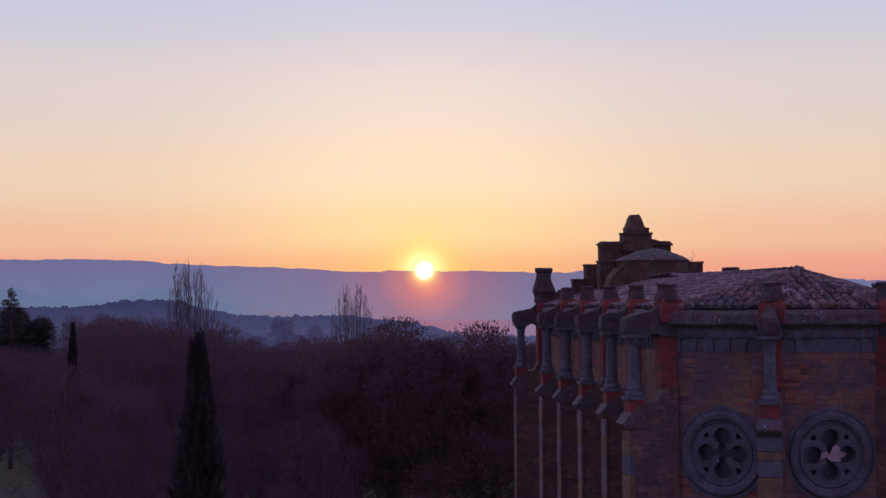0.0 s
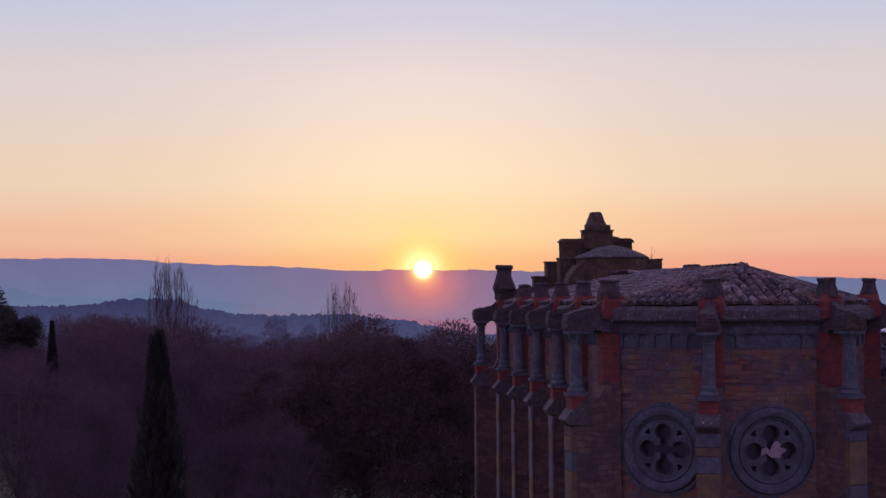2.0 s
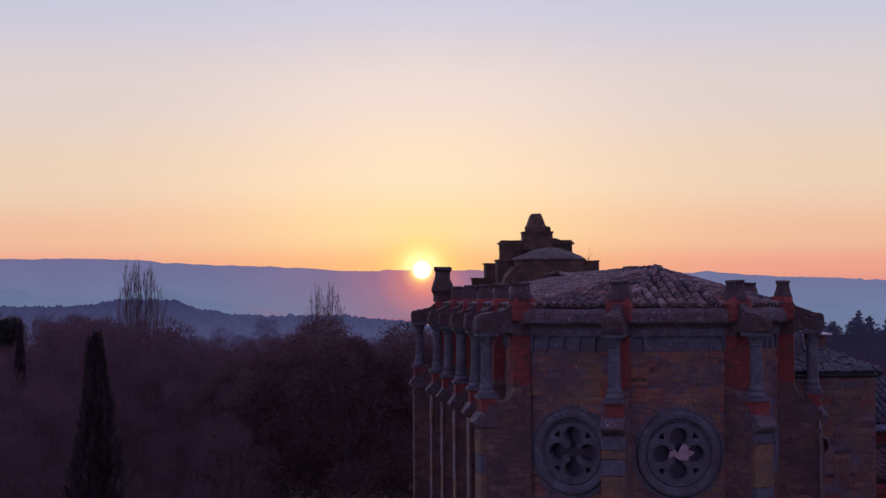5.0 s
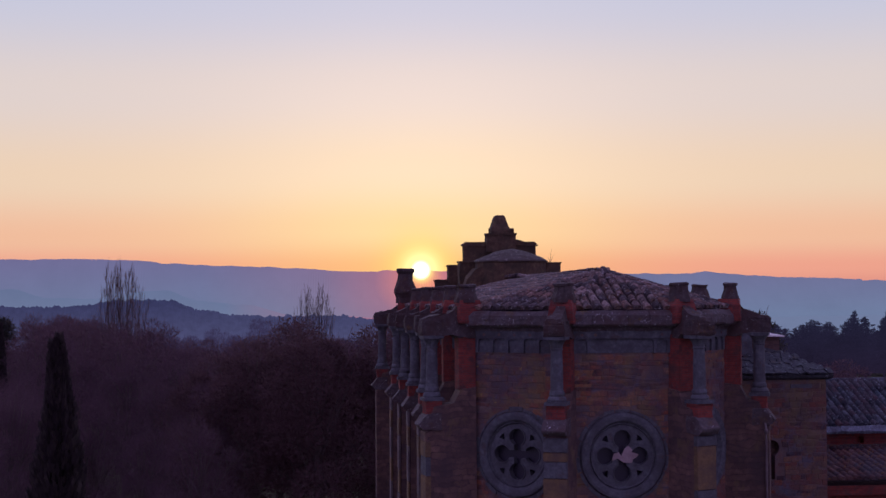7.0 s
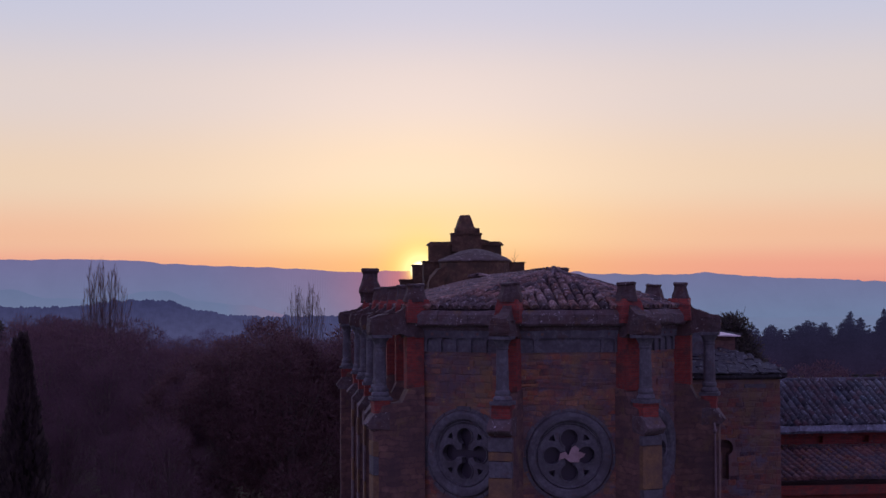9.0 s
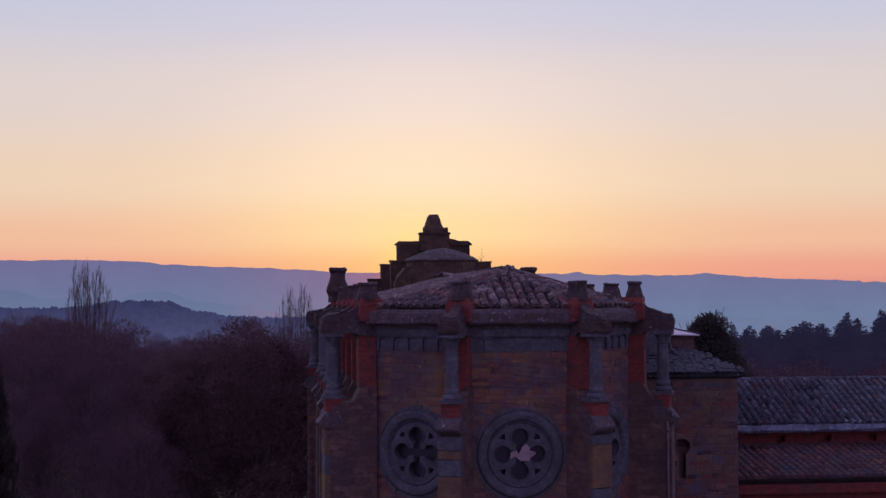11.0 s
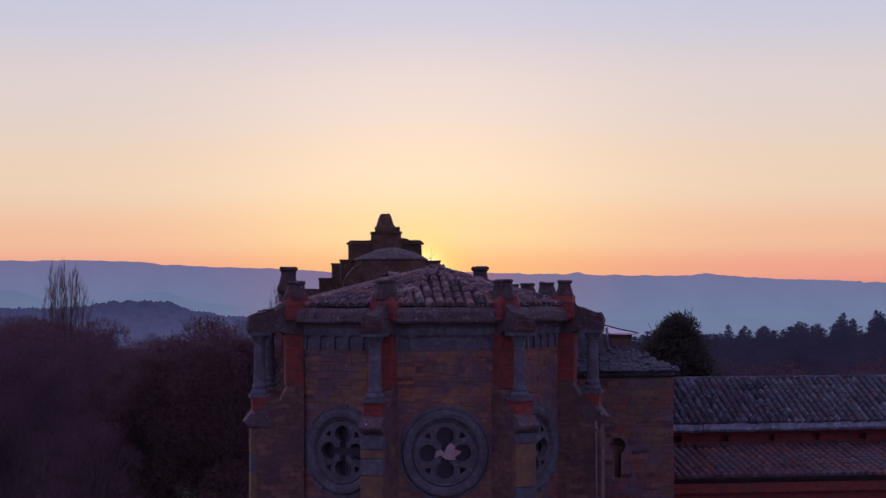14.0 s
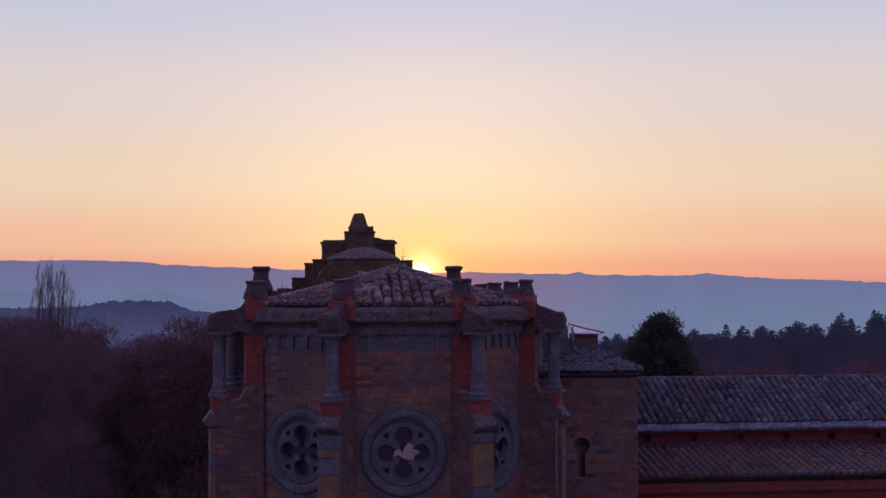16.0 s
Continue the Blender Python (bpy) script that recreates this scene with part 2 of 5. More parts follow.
def brick_build(nt, bsdf):
    pos = nt.nodes.new("ShaderNodeTexCoord").outputs["Object"]
    sep = nt.nodes.new("ShaderNodeSeparateXYZ")
    nt.links.new(pos, sep.inputs[0])
    m = nt.nodes.new("ShaderNodeMath")
    nt.links.new(sep.outputs[0], m.inputs[0])
    nt.links.new(sep.outputs[1], m.inputs[1])
    cmb = nt.nodes.new("ShaderNodeCombineXYZ")
    nt.links.new(m.outputs[0], cmb.inputs[0])
    nt.links.new(sep.outputs[2], cmb.inputs[1])
    b = node(nt, "ShaderNodeTexBrick", Scale=1.0)
    b.inputs["Brick Width"].default_value, b.inputs["Row Height"].default_value, b.inputs["Mortar Size"].default_value = 0.28, 0.06, 0.006
    b.inputs["Color1"].default_value, b.inputs["Color2"].default_value, b.inputs["Mortar"].default_value = (0.31, 0.064, 0.042, 1), (0.22, 0.045, 0.034, 1), (0.16, 0.08, 0.064, 1)
    nt.links.new(cmb.outputs[0], b.inputs["Vector"])
    c = blend(nt, 0.45, b.outputs["Color"], ramp_node(nt, noise_node(nt, 9, 5, 0.7), [(0.3, (0.2, 0.16, 0.14)), (0.7, (0.7, 0.6, 0.55))]), "OVERLAY")
    s = ramp_node(nt, noise_node(nt, 1.7, 5), [(0.55, (0, 0, 0)), (0.75, (1, 1, 1))])
    c = blend(nt, s, c, (0.16, 0.07, 0.05))
    s = ramp_node(nt, noise_node(nt, 3.4, 7, 0.75), [(0.52, (0, 0, 0)), (0.62, (0.75, 0.75, 0.75))])
    c = blend(nt, s, c, (0.085, 0.046, 0.038))
    s = ramp_node(nt, noise_node(nt, 5.1, 7, 0.8), [(0.6, (0, 0, 0)), (0.68, (0.7, 0.7, 0.7))])
    c = blend(nt, s, c, (0.15, 0.12, 0.11))
    nt.links.new(c, bsdf.inputs["Base Color"])
    bsdf.inputs["Roughness"].default_value = 0.9
    bump(nt, bsdf, b.outputs["Fac"], 0.5, -0.008)


M_BRICK = material("red_brick", brick_build)


def rubble_build(nt, bsdf):
    pos = where(nt)
    sep = nt.nodes.new("ShaderNodeSeparateXYZ")
    nt.links.new(pos, sep.inputs[0])
    wob = node(nt, "ShaderNodeTexNoise", Scale=2.6, Detail=3.0)
    nt.links.new(pos, wob.inputs["Vector"])

    def shaken(a, b, channel, amount):
        m = nt.nodes.new("ShaderNodeMath")
        nt.links.new(a, m.inputs[0])
        if b is None:
            m.inputs[1].default_value = 0.0
        else:
            nt.links.new(b, m.inputs[1])
        k = nt.nodes.new("ShaderNodeMath")
        k.operation = "MULTIPLY_ADD"
        ch = nt.nodes.new("ShaderNodeSeparateColor")
        nt.links.new(wob.outputs["Color"], ch.inputs[0])
        nt.links.new(ch.outputs[channel], k.inputs[0])
        k.inputs[1].default_value = amount
        nt.links.new(m.outputs[0], k.inputs[2])
        return k.outputs[0]

    cmb = nt.nodes.new("ShaderNodeCombineXYZ")
    nt.links.new(shaken(sep.outputs[0], sep.outputs[1], 0, 0.6), cmb.inputs[0])
    nt.links.new(shaken(sep.outputs[2], None, 1, 0.3), cmb.inputs[1])
    b = node(nt, "ShaderNodeTexBrick", Scale=1.0)
    b.inputs["Brick Width"].default_value, b.inputs["Row Height"].default_value, b.inputs["Mortar Size"].default_value, b.inputs["Mortar Smooth"].default_value = 0.4, 0.15, 0.012, 0.6
    b.inputs["Color1"].default_value, b.inputs["Color2"].default_value, b.inputs["Mortar"].default_value = (0.22, 0.145, 0.11, 1), (0.12, 0.085, 0.072, 1), (0.12, 0.09, 0.08, 1)
    nt.links.new(cmb.outputs[0], b.inputs["Vector"])
    c = blend(nt, 0.7, b.outputs["Color"], ramp_node(nt, noise_node(nt, 5, 7, 0.75), [(0.3, (0.2, 0.18, 0.18)), (0.7, (0.72, 0.62, 0.56))]), "OVERLAY")
    s = ramp_node(nt, noise_node(nt, 1.1, 5), [(0.45, (0, 0, 0)), (0.7, (1, 1, 1))])
    c = blend(nt, s, c, (0.09, 0.065, 0.06))
    s = ramp_node(nt, noise_node(nt, 1.7, 7, 0.75), [(0.53, (0, 0, 0)), (0.63, (0.6, 0.6, 0.6))])
    c = blend(nt, s, c, (0.2, 0.14, 0.065))
    nt.links.new(c, bsdf.inputs["Base Color"])
    bsdf.inputs["Roughness"].default_value = 0.95
    bump(nt, bsdf, b.outputs["Fac"], 0.7, -0.02)


M_RUBBLE = material("rubble_masonry", rubble_build)


def glass_build(nt, bsdf):
    bsdf.inputs["Base Color"].default_value = (0.055, 0.05, 0.062, 1)
    bsdf.inputs["Roughness"].default_value = 0.25
    bump(nt, bsdf, noise_node(nt, 5, 3), 0.1, 0.01)


M_GLASS = material("dark_leaded_glass", glass_build)


def leafy(name, stops, rough=0.8):
    def build(nt, bsdf):
        r = nt.nodes.new("ShaderNodeNewGeometry").outputs["Random Per Island"]
        c = ramp_node(nt, r, stops)
        c = blend(nt, 0.35, c, ramp_node(nt, noise_node(nt, 0.7, 3), [(0.3, (0.25, 0.25, 0.25)), (0.7, (0.75, 0.75, 0.75))]), "OVERLAY")
        nt.links.new(c, bsdf.inputs["Base Color"])
        bsdf.inputs["Roughness"].default_value = rough
        bsdf.inputs["Specular IOR Level"].default_value = 0.1
        # thin leaves and twigs let part of the light through
        thin = nt.nodes.new("ShaderNodeBsdfTranslucent")
        nt.links.new(c, thin.inputs[0])
        both = nt.nodes.new("ShaderNodeMixShader")
        both.inputs[0].default_value = 0.4
        nt.links.new(bsdf.outputs[0], both.inputs[1])
        nt.links.new(thin.outputs[0], both.inputs[2])
        nt.links.new(both.outputs[0], nt.nodes["Material Output"].inputs[0])
    return material(name, build)


M_RUSSET = leafy("russet_winter_twigs", [(0.0, (0.115, 0.068, 0.08)), (0.5, (0.132, 0.078, 0.092)), (1.0, (0.158, 0.096, 0.108))])
M_OAK = leafy("evergreen_oak_leaves", [(0.0, (0.12, 0.07, 0.07)), (0.5, (0.135, 0.08, 0.08)), (1.0, (0.16, 0.095, 0.09))])
M_FIR = leafy("dark_needles", [(0.0, (0.06, 0.056, 0.05)), (0.6, (0.08, 0.076, 0.062)), (1.0, (0.11, 0.1, 0.072))])
M_CYPRESS = leafy("cypress_scales", [(0.0, (0.056, 0.043, 0.043)), (0.6, (0.074, 0.058, 0.055)), (1.0, (0.096, 0.076, 0.067))])
M_BARK = weathered("grey_brown_bark", [(0.3, (0.09, 0.065, 0.055)), (0.7, (0.18, 0.13, 0.11))], (0.07, 0.05, 0.045), fine=8)
M_POPLAR = leafy("bare_poplar_twigs", [(0.0, (0.14, 0.10, 0.10)), (1.0, (0.28, 0.2, 0.19))])


def ground_build(nt, bsdf):
    c = ramp_node(nt, noise_node(nt, 0.03, 8, 0.6), [(0.35, (0.09, 0.06, 0.035)), (0.5, (0.08, 0.085, 0.03)), (0.65, (0.11, 0.12, 0.04))])
    c = blend(nt, 0.5, c, ramp_node(nt, noise_node(nt, 2.5, 8, 0.7), [(0.3, (0.3, 0.3, 0.3)), (0.7, (0.7, 0.7, 0.7))]), "OVERLAY")
    nt.links.new(c, bsdf.inputs["Base Color"])
    bsdf.inputs["Roughness"].default_value = 0.95
    bump(nt, bsdf, noise_node(nt, 6, 8, 0.8), 0.6, 0.08)


M_GROUND = material("winter_grass_and_soil", ground_build)


def painted_haze_mat(name, low, high, z0, z1, albedo, painted_glow=None, grain=0.006, rough=0.05, bearing=None):
    """Far land seen through many kilometres of air, its haze painted in: emission stands for the air's own light, from
    the valley (low) to the crest (high), with a warmer glow painted in where the air lies before the sun."""
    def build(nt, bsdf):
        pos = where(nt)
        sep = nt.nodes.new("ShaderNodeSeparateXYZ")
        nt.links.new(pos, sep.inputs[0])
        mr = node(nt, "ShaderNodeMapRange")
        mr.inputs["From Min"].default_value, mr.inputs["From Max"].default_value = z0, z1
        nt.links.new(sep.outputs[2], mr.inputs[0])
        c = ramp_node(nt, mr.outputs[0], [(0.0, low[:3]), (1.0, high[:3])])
        if painted_glow:
            # sun's pink glow painted into the emission, fading with distance from SUN_FOOT
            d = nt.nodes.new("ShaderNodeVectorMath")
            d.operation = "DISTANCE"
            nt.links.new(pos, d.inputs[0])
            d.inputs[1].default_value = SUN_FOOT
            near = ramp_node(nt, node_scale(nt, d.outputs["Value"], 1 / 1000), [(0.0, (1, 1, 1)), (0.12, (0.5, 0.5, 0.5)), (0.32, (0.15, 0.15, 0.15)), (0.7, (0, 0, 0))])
            c = blend(nt, near, c, painted_glow)
            # tighter orange glow painted right below the sun
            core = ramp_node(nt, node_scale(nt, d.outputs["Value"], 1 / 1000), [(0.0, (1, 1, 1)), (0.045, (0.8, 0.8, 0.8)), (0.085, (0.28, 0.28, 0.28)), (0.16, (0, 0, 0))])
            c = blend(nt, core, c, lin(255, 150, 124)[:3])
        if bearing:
            # sunlit air painted over the whole depth under the sun, not the far ridge alone
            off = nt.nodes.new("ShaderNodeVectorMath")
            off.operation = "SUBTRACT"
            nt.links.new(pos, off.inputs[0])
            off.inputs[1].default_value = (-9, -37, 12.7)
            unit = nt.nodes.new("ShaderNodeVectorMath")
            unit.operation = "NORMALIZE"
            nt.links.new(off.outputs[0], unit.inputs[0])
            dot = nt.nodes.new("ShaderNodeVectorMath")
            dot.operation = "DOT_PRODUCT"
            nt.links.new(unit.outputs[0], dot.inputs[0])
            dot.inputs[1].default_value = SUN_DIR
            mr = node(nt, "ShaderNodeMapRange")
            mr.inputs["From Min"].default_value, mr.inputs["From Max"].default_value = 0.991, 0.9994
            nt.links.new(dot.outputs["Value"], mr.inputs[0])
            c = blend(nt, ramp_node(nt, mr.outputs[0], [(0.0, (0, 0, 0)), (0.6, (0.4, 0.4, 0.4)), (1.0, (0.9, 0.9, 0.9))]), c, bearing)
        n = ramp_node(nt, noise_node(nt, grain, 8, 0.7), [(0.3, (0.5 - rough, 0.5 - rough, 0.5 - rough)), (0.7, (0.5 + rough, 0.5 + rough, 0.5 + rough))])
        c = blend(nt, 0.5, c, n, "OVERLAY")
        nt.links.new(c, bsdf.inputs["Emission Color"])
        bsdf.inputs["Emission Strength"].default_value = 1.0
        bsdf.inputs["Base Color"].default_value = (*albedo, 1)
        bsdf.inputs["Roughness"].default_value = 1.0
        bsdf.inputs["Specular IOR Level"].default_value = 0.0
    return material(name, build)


def node_scale(nt, value, k):
    m = nt.nodes.new("ShaderNodeMath")
    m.operation = "MULTIPLY"
    nt.links.new(value, m.inputs[0])
    m.inputs[1].default_value = k
    return m.outputs[0]


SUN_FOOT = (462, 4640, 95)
# blue haze of the far land painted into its emissive colours
M_FAR = painted_haze_mat("far_hazy_range", lin(107, 122, 154), lin(110, 108, 147), -40, 140, (0.02, 0.02, 0.03), lin(196, 112, 122)[:3])
M_FAR2 = painted_haze_mat("hazy_foothills", lin(109, 122, 153), lin(100, 113, 146), -60, 44, (0.02, 0.02, 0.03), lin(196, 112, 122)[:3], bearing=lin(164, 108, 130)[:3])
M_HILL = painted_haze_mat("hazy_wooded_hill", lin(72, 74, 110), lin(50, 53, 88), -24, 12, (0.02, 0.02, 0.02), None, 0.16, 0.2)
# far trees glow dimly: the haze over them is painted as emission
M_HAZE = painted_haze_mat("hazy_bare_twigs", lin(55, 49, 79), lin(51, 47, 77), -14, 10, (0.02, 0.018, 0.02), None, 0.6, 0.2)
M_WOODS = painted_haze_mat("hazy_far_woods", lin(32, 26, 46), lin(27, 28, 49), -12, 8, (0.02, 0.02, 0.022), None, 0.08, 0.3)


SUN_AT = Vector((-9, -37, 12.7)) + SUN_DIR * 4560


def sun_build(nt, bsdf):
    """The sun blurred by thick haze: a white core that fades through yellow into the air."""
    d = nt.nodes.new("ShaderNodeVectorMath")
    d.operation = "DISTANCE"
    nt.links.new(where(nt), d.inputs[0])
    d.inputs[1].default_value = SUN_AT
    far = node_scale(nt, d.outputs["Value"], 1 / 70)
    c = ramp_node(nt, far, [(0.0, (2.2, 2.05, 1.6)), (0.33, (2.0, 1.8, 1.15)), (0.47, (1.3, 1.0, 0.32)), (1.0, (1.0, 0.6, 0.2))])
    cover = ramp_node(nt, far, [(0.0, (1, 1, 1)), (0.35, (1, 1, 1)), (0.47, (0.6, 0.6, 0.6)), (0.66, (0.2, 0.2, 0.2)), (1.0, (0, 0, 0))])
    glow = nt.nodes.new("ShaderNodeEmission")
    nt.links.new(c, glow.inputs[0])
    clear = nt.nodes.new("ShaderNodeBsdfTransparent")
    both = nt.nodes.new("ShaderNodeMixShader")
    nt.links.new(cover, both.inputs[0])
    nt.links.new(clear.outputs[0], both.inputs[1])
    nt.links.new(glow.outputs[0], both.inputs[2])
    nt.links.new(both.outputs[0], nt.nodes["Material Output"].inputs[0])


M_SUN = material("sun_surface", sun_build)


# ---- building helpers ----
def thing(name, loc, label, category, group=""):
    ob = new(name)
    ob.empty_display_size = 0.2
    ob.location = loc
    return tagged(ob, label, category, group)


def link_mesh(name, me, mat, parent=None, label="", local=False, kind=""):
    if mat and not me.materials:
        me.materials.append(mat)
    ob = new(name, me)
    if parent:
        ob.parent = parent
        if parent.type == "EMPTY" and not local:
            ob.matrix_parent_inverse = Matrix.Translation(-parent.location)
    return tagged(ob, label, kind=kind)


def roughen(bm, cuts, amp):
    """Worn stone: finer faces, pushed about by noise."""
    bmesh.ops.subdivide_edges(bm, edges=bm.edges, cuts=cuts, use_grid_fill=True)
    for v in bm.verts:
        c = v.co
        v.co = c + Vector((noise.noise(c * 3.1 + Vector((9, 0, 0))), noise.noise(c * 3.1 + Vector((0, 9, 0))), noise.noise(c * 3.1 + Vector((0, 0, 9))))) * amp + Vector((noise.noise(c * 9), noise.noise(c * 9 + Vector((4, 0, 0))), noise.noise(c * 9 + Vector((0, 4, 0))))) * amp * 0.6


def part(name, bm, mat, parent=None, label="", local=False, kind="", bevel=0.0, smooth=False, rough=None):
    """Links a bmesh (in world coordinates unless local) as one mesh object under a thing or a part."""
    if rough:
        roughen(bm, *rough)
    if bevel:
        bmesh.ops.bevel(bm, geom=[e for e in bm.edges if e.is_manifold and e.calc_face_angle(0) > 0.5], offset=bevel, segments=2, affect="EDGES", clamp_overlap=True)
    bmesh.ops.recalc_face_normals(bm, faces=bm.faces)
    me = bpy.data.meshes.new(name)
    bm.to_mesh(me)
    bm.free()
    if smooth:
        me.shade_smooth()
    return link_mesh(name, me, mat, parent, label, local, kind)


def box(bm, x0, x1, y0, y1, z0, z1, m=Matrix()):
    r = bmesh.ops.create_cube(bm, size=1.0, matrix=m @ Matrix.Translation(((x0 + x1) / 2, (y0 + y1) / 2, (z0 + z1) / 2)) @ Matrix.Diagonal((x1 - x0, y1 - y0, z1 - z0, 1)))
    return r["verts"]


def prism(bm, pts, v0, v1, m=Matrix()):
    """A polygon of (x, z) drawn out along y from v0 to v1."""
    a = [bm.verts.new(m @ Vector((x, v0, z))) for x, z in pts]
    b = [bm.verts.new(m @ Vector((x, v1, z))) for x, z in pts]
    bm.faces.new(a)
    bm.faces.new(b[::-1])
    for i in range(len(pts)):
        j = (i + 1) % len(pts)
        bm.faces.new((a[j], a[i], b[i], b[j]))


def stack(bm, levels, m=Matrix()):
    """Square sections (half width, z), one on another."""
    rings = [[bm.verts.new(m @ Vector((h * sx, h * sy, z))) for sx, sy in ((-1, -1), (1, -1), (1, 1), (-1, 1))] for h, z in levels]
    bm.faces.new(rings[0][::-1])
    bm.faces.new(rings[-1])
    for a, b in zip(rings, rings[1:]):
        for i in range(4):
            bm.faces.new((a[i], a[(i + 1) % 4], b[(i + 1) % 4], b[i]))


def lathe(bm, profile, seg=16, m=Matrix(), closed=False):
    """Rings of (radius, z) about the z axis."""
    rings = [[bm.verts.new(m @ Vector((r * math.cos(2 * math.pi * k / seg), r * math.sin(2 * math.pi * k / seg), z))) for k in range(seg)] for r, z in profile]
    pairs = list(zip(rings, rings[1:])) + ([(rings[-1], rings[0])] if closed else [])
    for a, b in pairs:
        for k in range(seg):
            bm.faces.new((a[k], a[(k + 1) % seg], b[(k + 1) % seg], b[k]))
    if not closed:
        bm.faces.new(rings[0][::-1])
        bm.faces.new(rings[-1])


def tube(bm, pts, radii, seg=8):
    """A round bar through points."""
    rings = []
    for i, p in enumerate(pts):
        p = Vector(p)
        d = (Vector(pts[min(i + 1, len(pts) - 1)]) - Vector(pts[max(i - 1, 0)])).normalized()
        q = d.to_track_quat("Z", "Y")
        rings.append([bm.verts.new(p + q @ Vector((radii[i] * math.cos(2 * math.pi * k / seg), radii[i] * math.sin(2 * math.pi * k / seg), 0))) for k in range(seg)])
    for a, b in zip(rings, rings[1:]):
        for k in range(seg):
            bm.faces.new((a[k], a[(k + 1) % seg], b[(k + 1) % seg], b[k]))
    bm.faces.new(rings[0][::-1])
    bm.faces.new(rings[-1])


def plate(bm, loops, y0, y1, m=Matrix()):
    """A flat slab with holes: loops of (x, z), the outer one first; y0 is its outer face, y1 its inner."""
    front, rows = [], []
    for loop in loops:
        vs = [bm.verts.new((x, y0, z)) for x, z in loop]
        rows.append(vs)
        for a, b in zip(vs, vs[1:] + vs[:1]):
            front.append(bm.edges.new((a, b)))
    res = bmesh.ops.triangle_fill(bm, edges=front, use_beauty=True, normal=(0, -1, 0))
    faces = [g for g in res["geom"] if isinstance(g, bmesh.types.BMFace)]
    back = {}
    for vs in rows:
        for v in vs:
            back[v] = bm.verts.new((v.co.x, y1, v.co.z))
    for f in faces:
        bm.faces.new([back[v] for v in reversed(f.verts)])
    for vs in rows:
        for a, b in zip(vs, vs[1:] + vs[:1]):
            bm.faces.new((a, b, back[b], back[a]))
    bmesh.ops.transform(bm, matrix=m, verts=[v for vs in rows for v in vs] + list(back.values()))


def circle(cx, cz, r, n=32, a0=0.0):
    return [(cx + r * math.cos(a0 + 2 * math.pi * k / n), cz + r * math.sin(a0 + 2 * math.pi * k / n)) for k in range(n)]


def face_frame(p, q):
    """A wall from p to q as seen from outside, left to right: x along it, y inward, z up, from its middle."""
    return Matrix.Translation(((p[0] + q[0]) / 2, (p[1] + q[1]) / 2, 0)) @ Matrix.Rotation(math.atan2(q[1] - p[1], q[0] - p[0]), 4, "Z")


def offset_line(pts, d):
    """An open line of plan points moved outward (to the right of its run) by d, with mitred corners."""
    out = []
    for i, p in enumerate(pts):
        p = Vector(p)
        dirs = []
        if i:
            dirs.append((p - Vector(pts[i - 1])).normalized())
        if i + 1 < len(pts):
            dirs.append((Vector(pts[i + 1]) - p).normalized())
        n = sum((Vector((v.y, -v.x)) for v in dirs), Vector((0, 0))).normalized()
        k = n.dot(Vector((dirs[0].y, -dirs[0].x)))
        out.append(p + n * d / k)
    return out


def band(bm, pts, profile):
    """A moulding along a plan line: profile of (outward, z), closed."""
    lines = [[(v.x, v.y, z) for v in offset_line(pts, o)] for o, z in profile]
    rows = [[bm.verts.new(c) for c in line] for line in lines]
    n = len(rows)
    for i in range(n):
        a, b = rows[i], rows[(i + 1) % n]
        for k in range(len(pts) - 1):
            bm.faces.new((a[k], a[k + 1], b[k + 1], b[k]))
    bm.faces.new([r[0] for r in rows])
    bm.faces.new([r[-1] for r in rows][::-1])


rng = random.Random(7)


# ---- pieces: stones and tiles ----
def stone_meshes(mat):
    out = []
    for k in range(9):
        bm = bmesh.new()
        bmesh.ops.create_cube(bm, size=1.0)
        for v in bm.verts:
            v.co += Vector((rng.uniform(-0.07, 0.07), rng.uniform(-0.12, 0.12), rng.uniform(-0.13, 0.13)))
        bmesh.ops.bevel(bm, geom=[e for e in bm.edges if all(v.co.y < 0 for v in e.verts)], offset=0.06, segments=1, affect="EDGES")
        me = bpy.data.meshes.new("stone")
        bm.to_mesh(me)
        bm.free()
        me.materials.append(mat)
        out.append(me)
    return out


STONES = stone_meshes(M_STONE)
STONES_S = stone_meshes(M_STONE_S)


def joined(name, items, mat, parent, label=""):
    """Many small pieces as one mesh: items of (mesh, matrix)."""
    verts, faces, cache = [], [], {}
    for me, m in items:
        if me not in cache:
            co = np.empty(len(me.vertices) * 3)
            me.vertices.foreach_get("co", co)
            cache[me] = (np.c_[co.reshape(-1, 3), np.ones(len(me.vertices))], [tuple(p.vertices) for p in me.polygons])
        co, polys = cache[me]
        base = sum(len(v) for v in verts) if len(verts) < 2 else joined.count
        joined.count = base + len(co)
        verts.append((co @ np.array(m).T)[:, :3])
        faces.extend(tuple(base + i for i in p) for p in polys)
    me = bpy.data.meshes.new(name)
    me.from_pydata(np.vstack(verts).tolist(), [], faces)
    me.update()
    return link_mesh(name, me, mat, parent, label, kind="stuff")


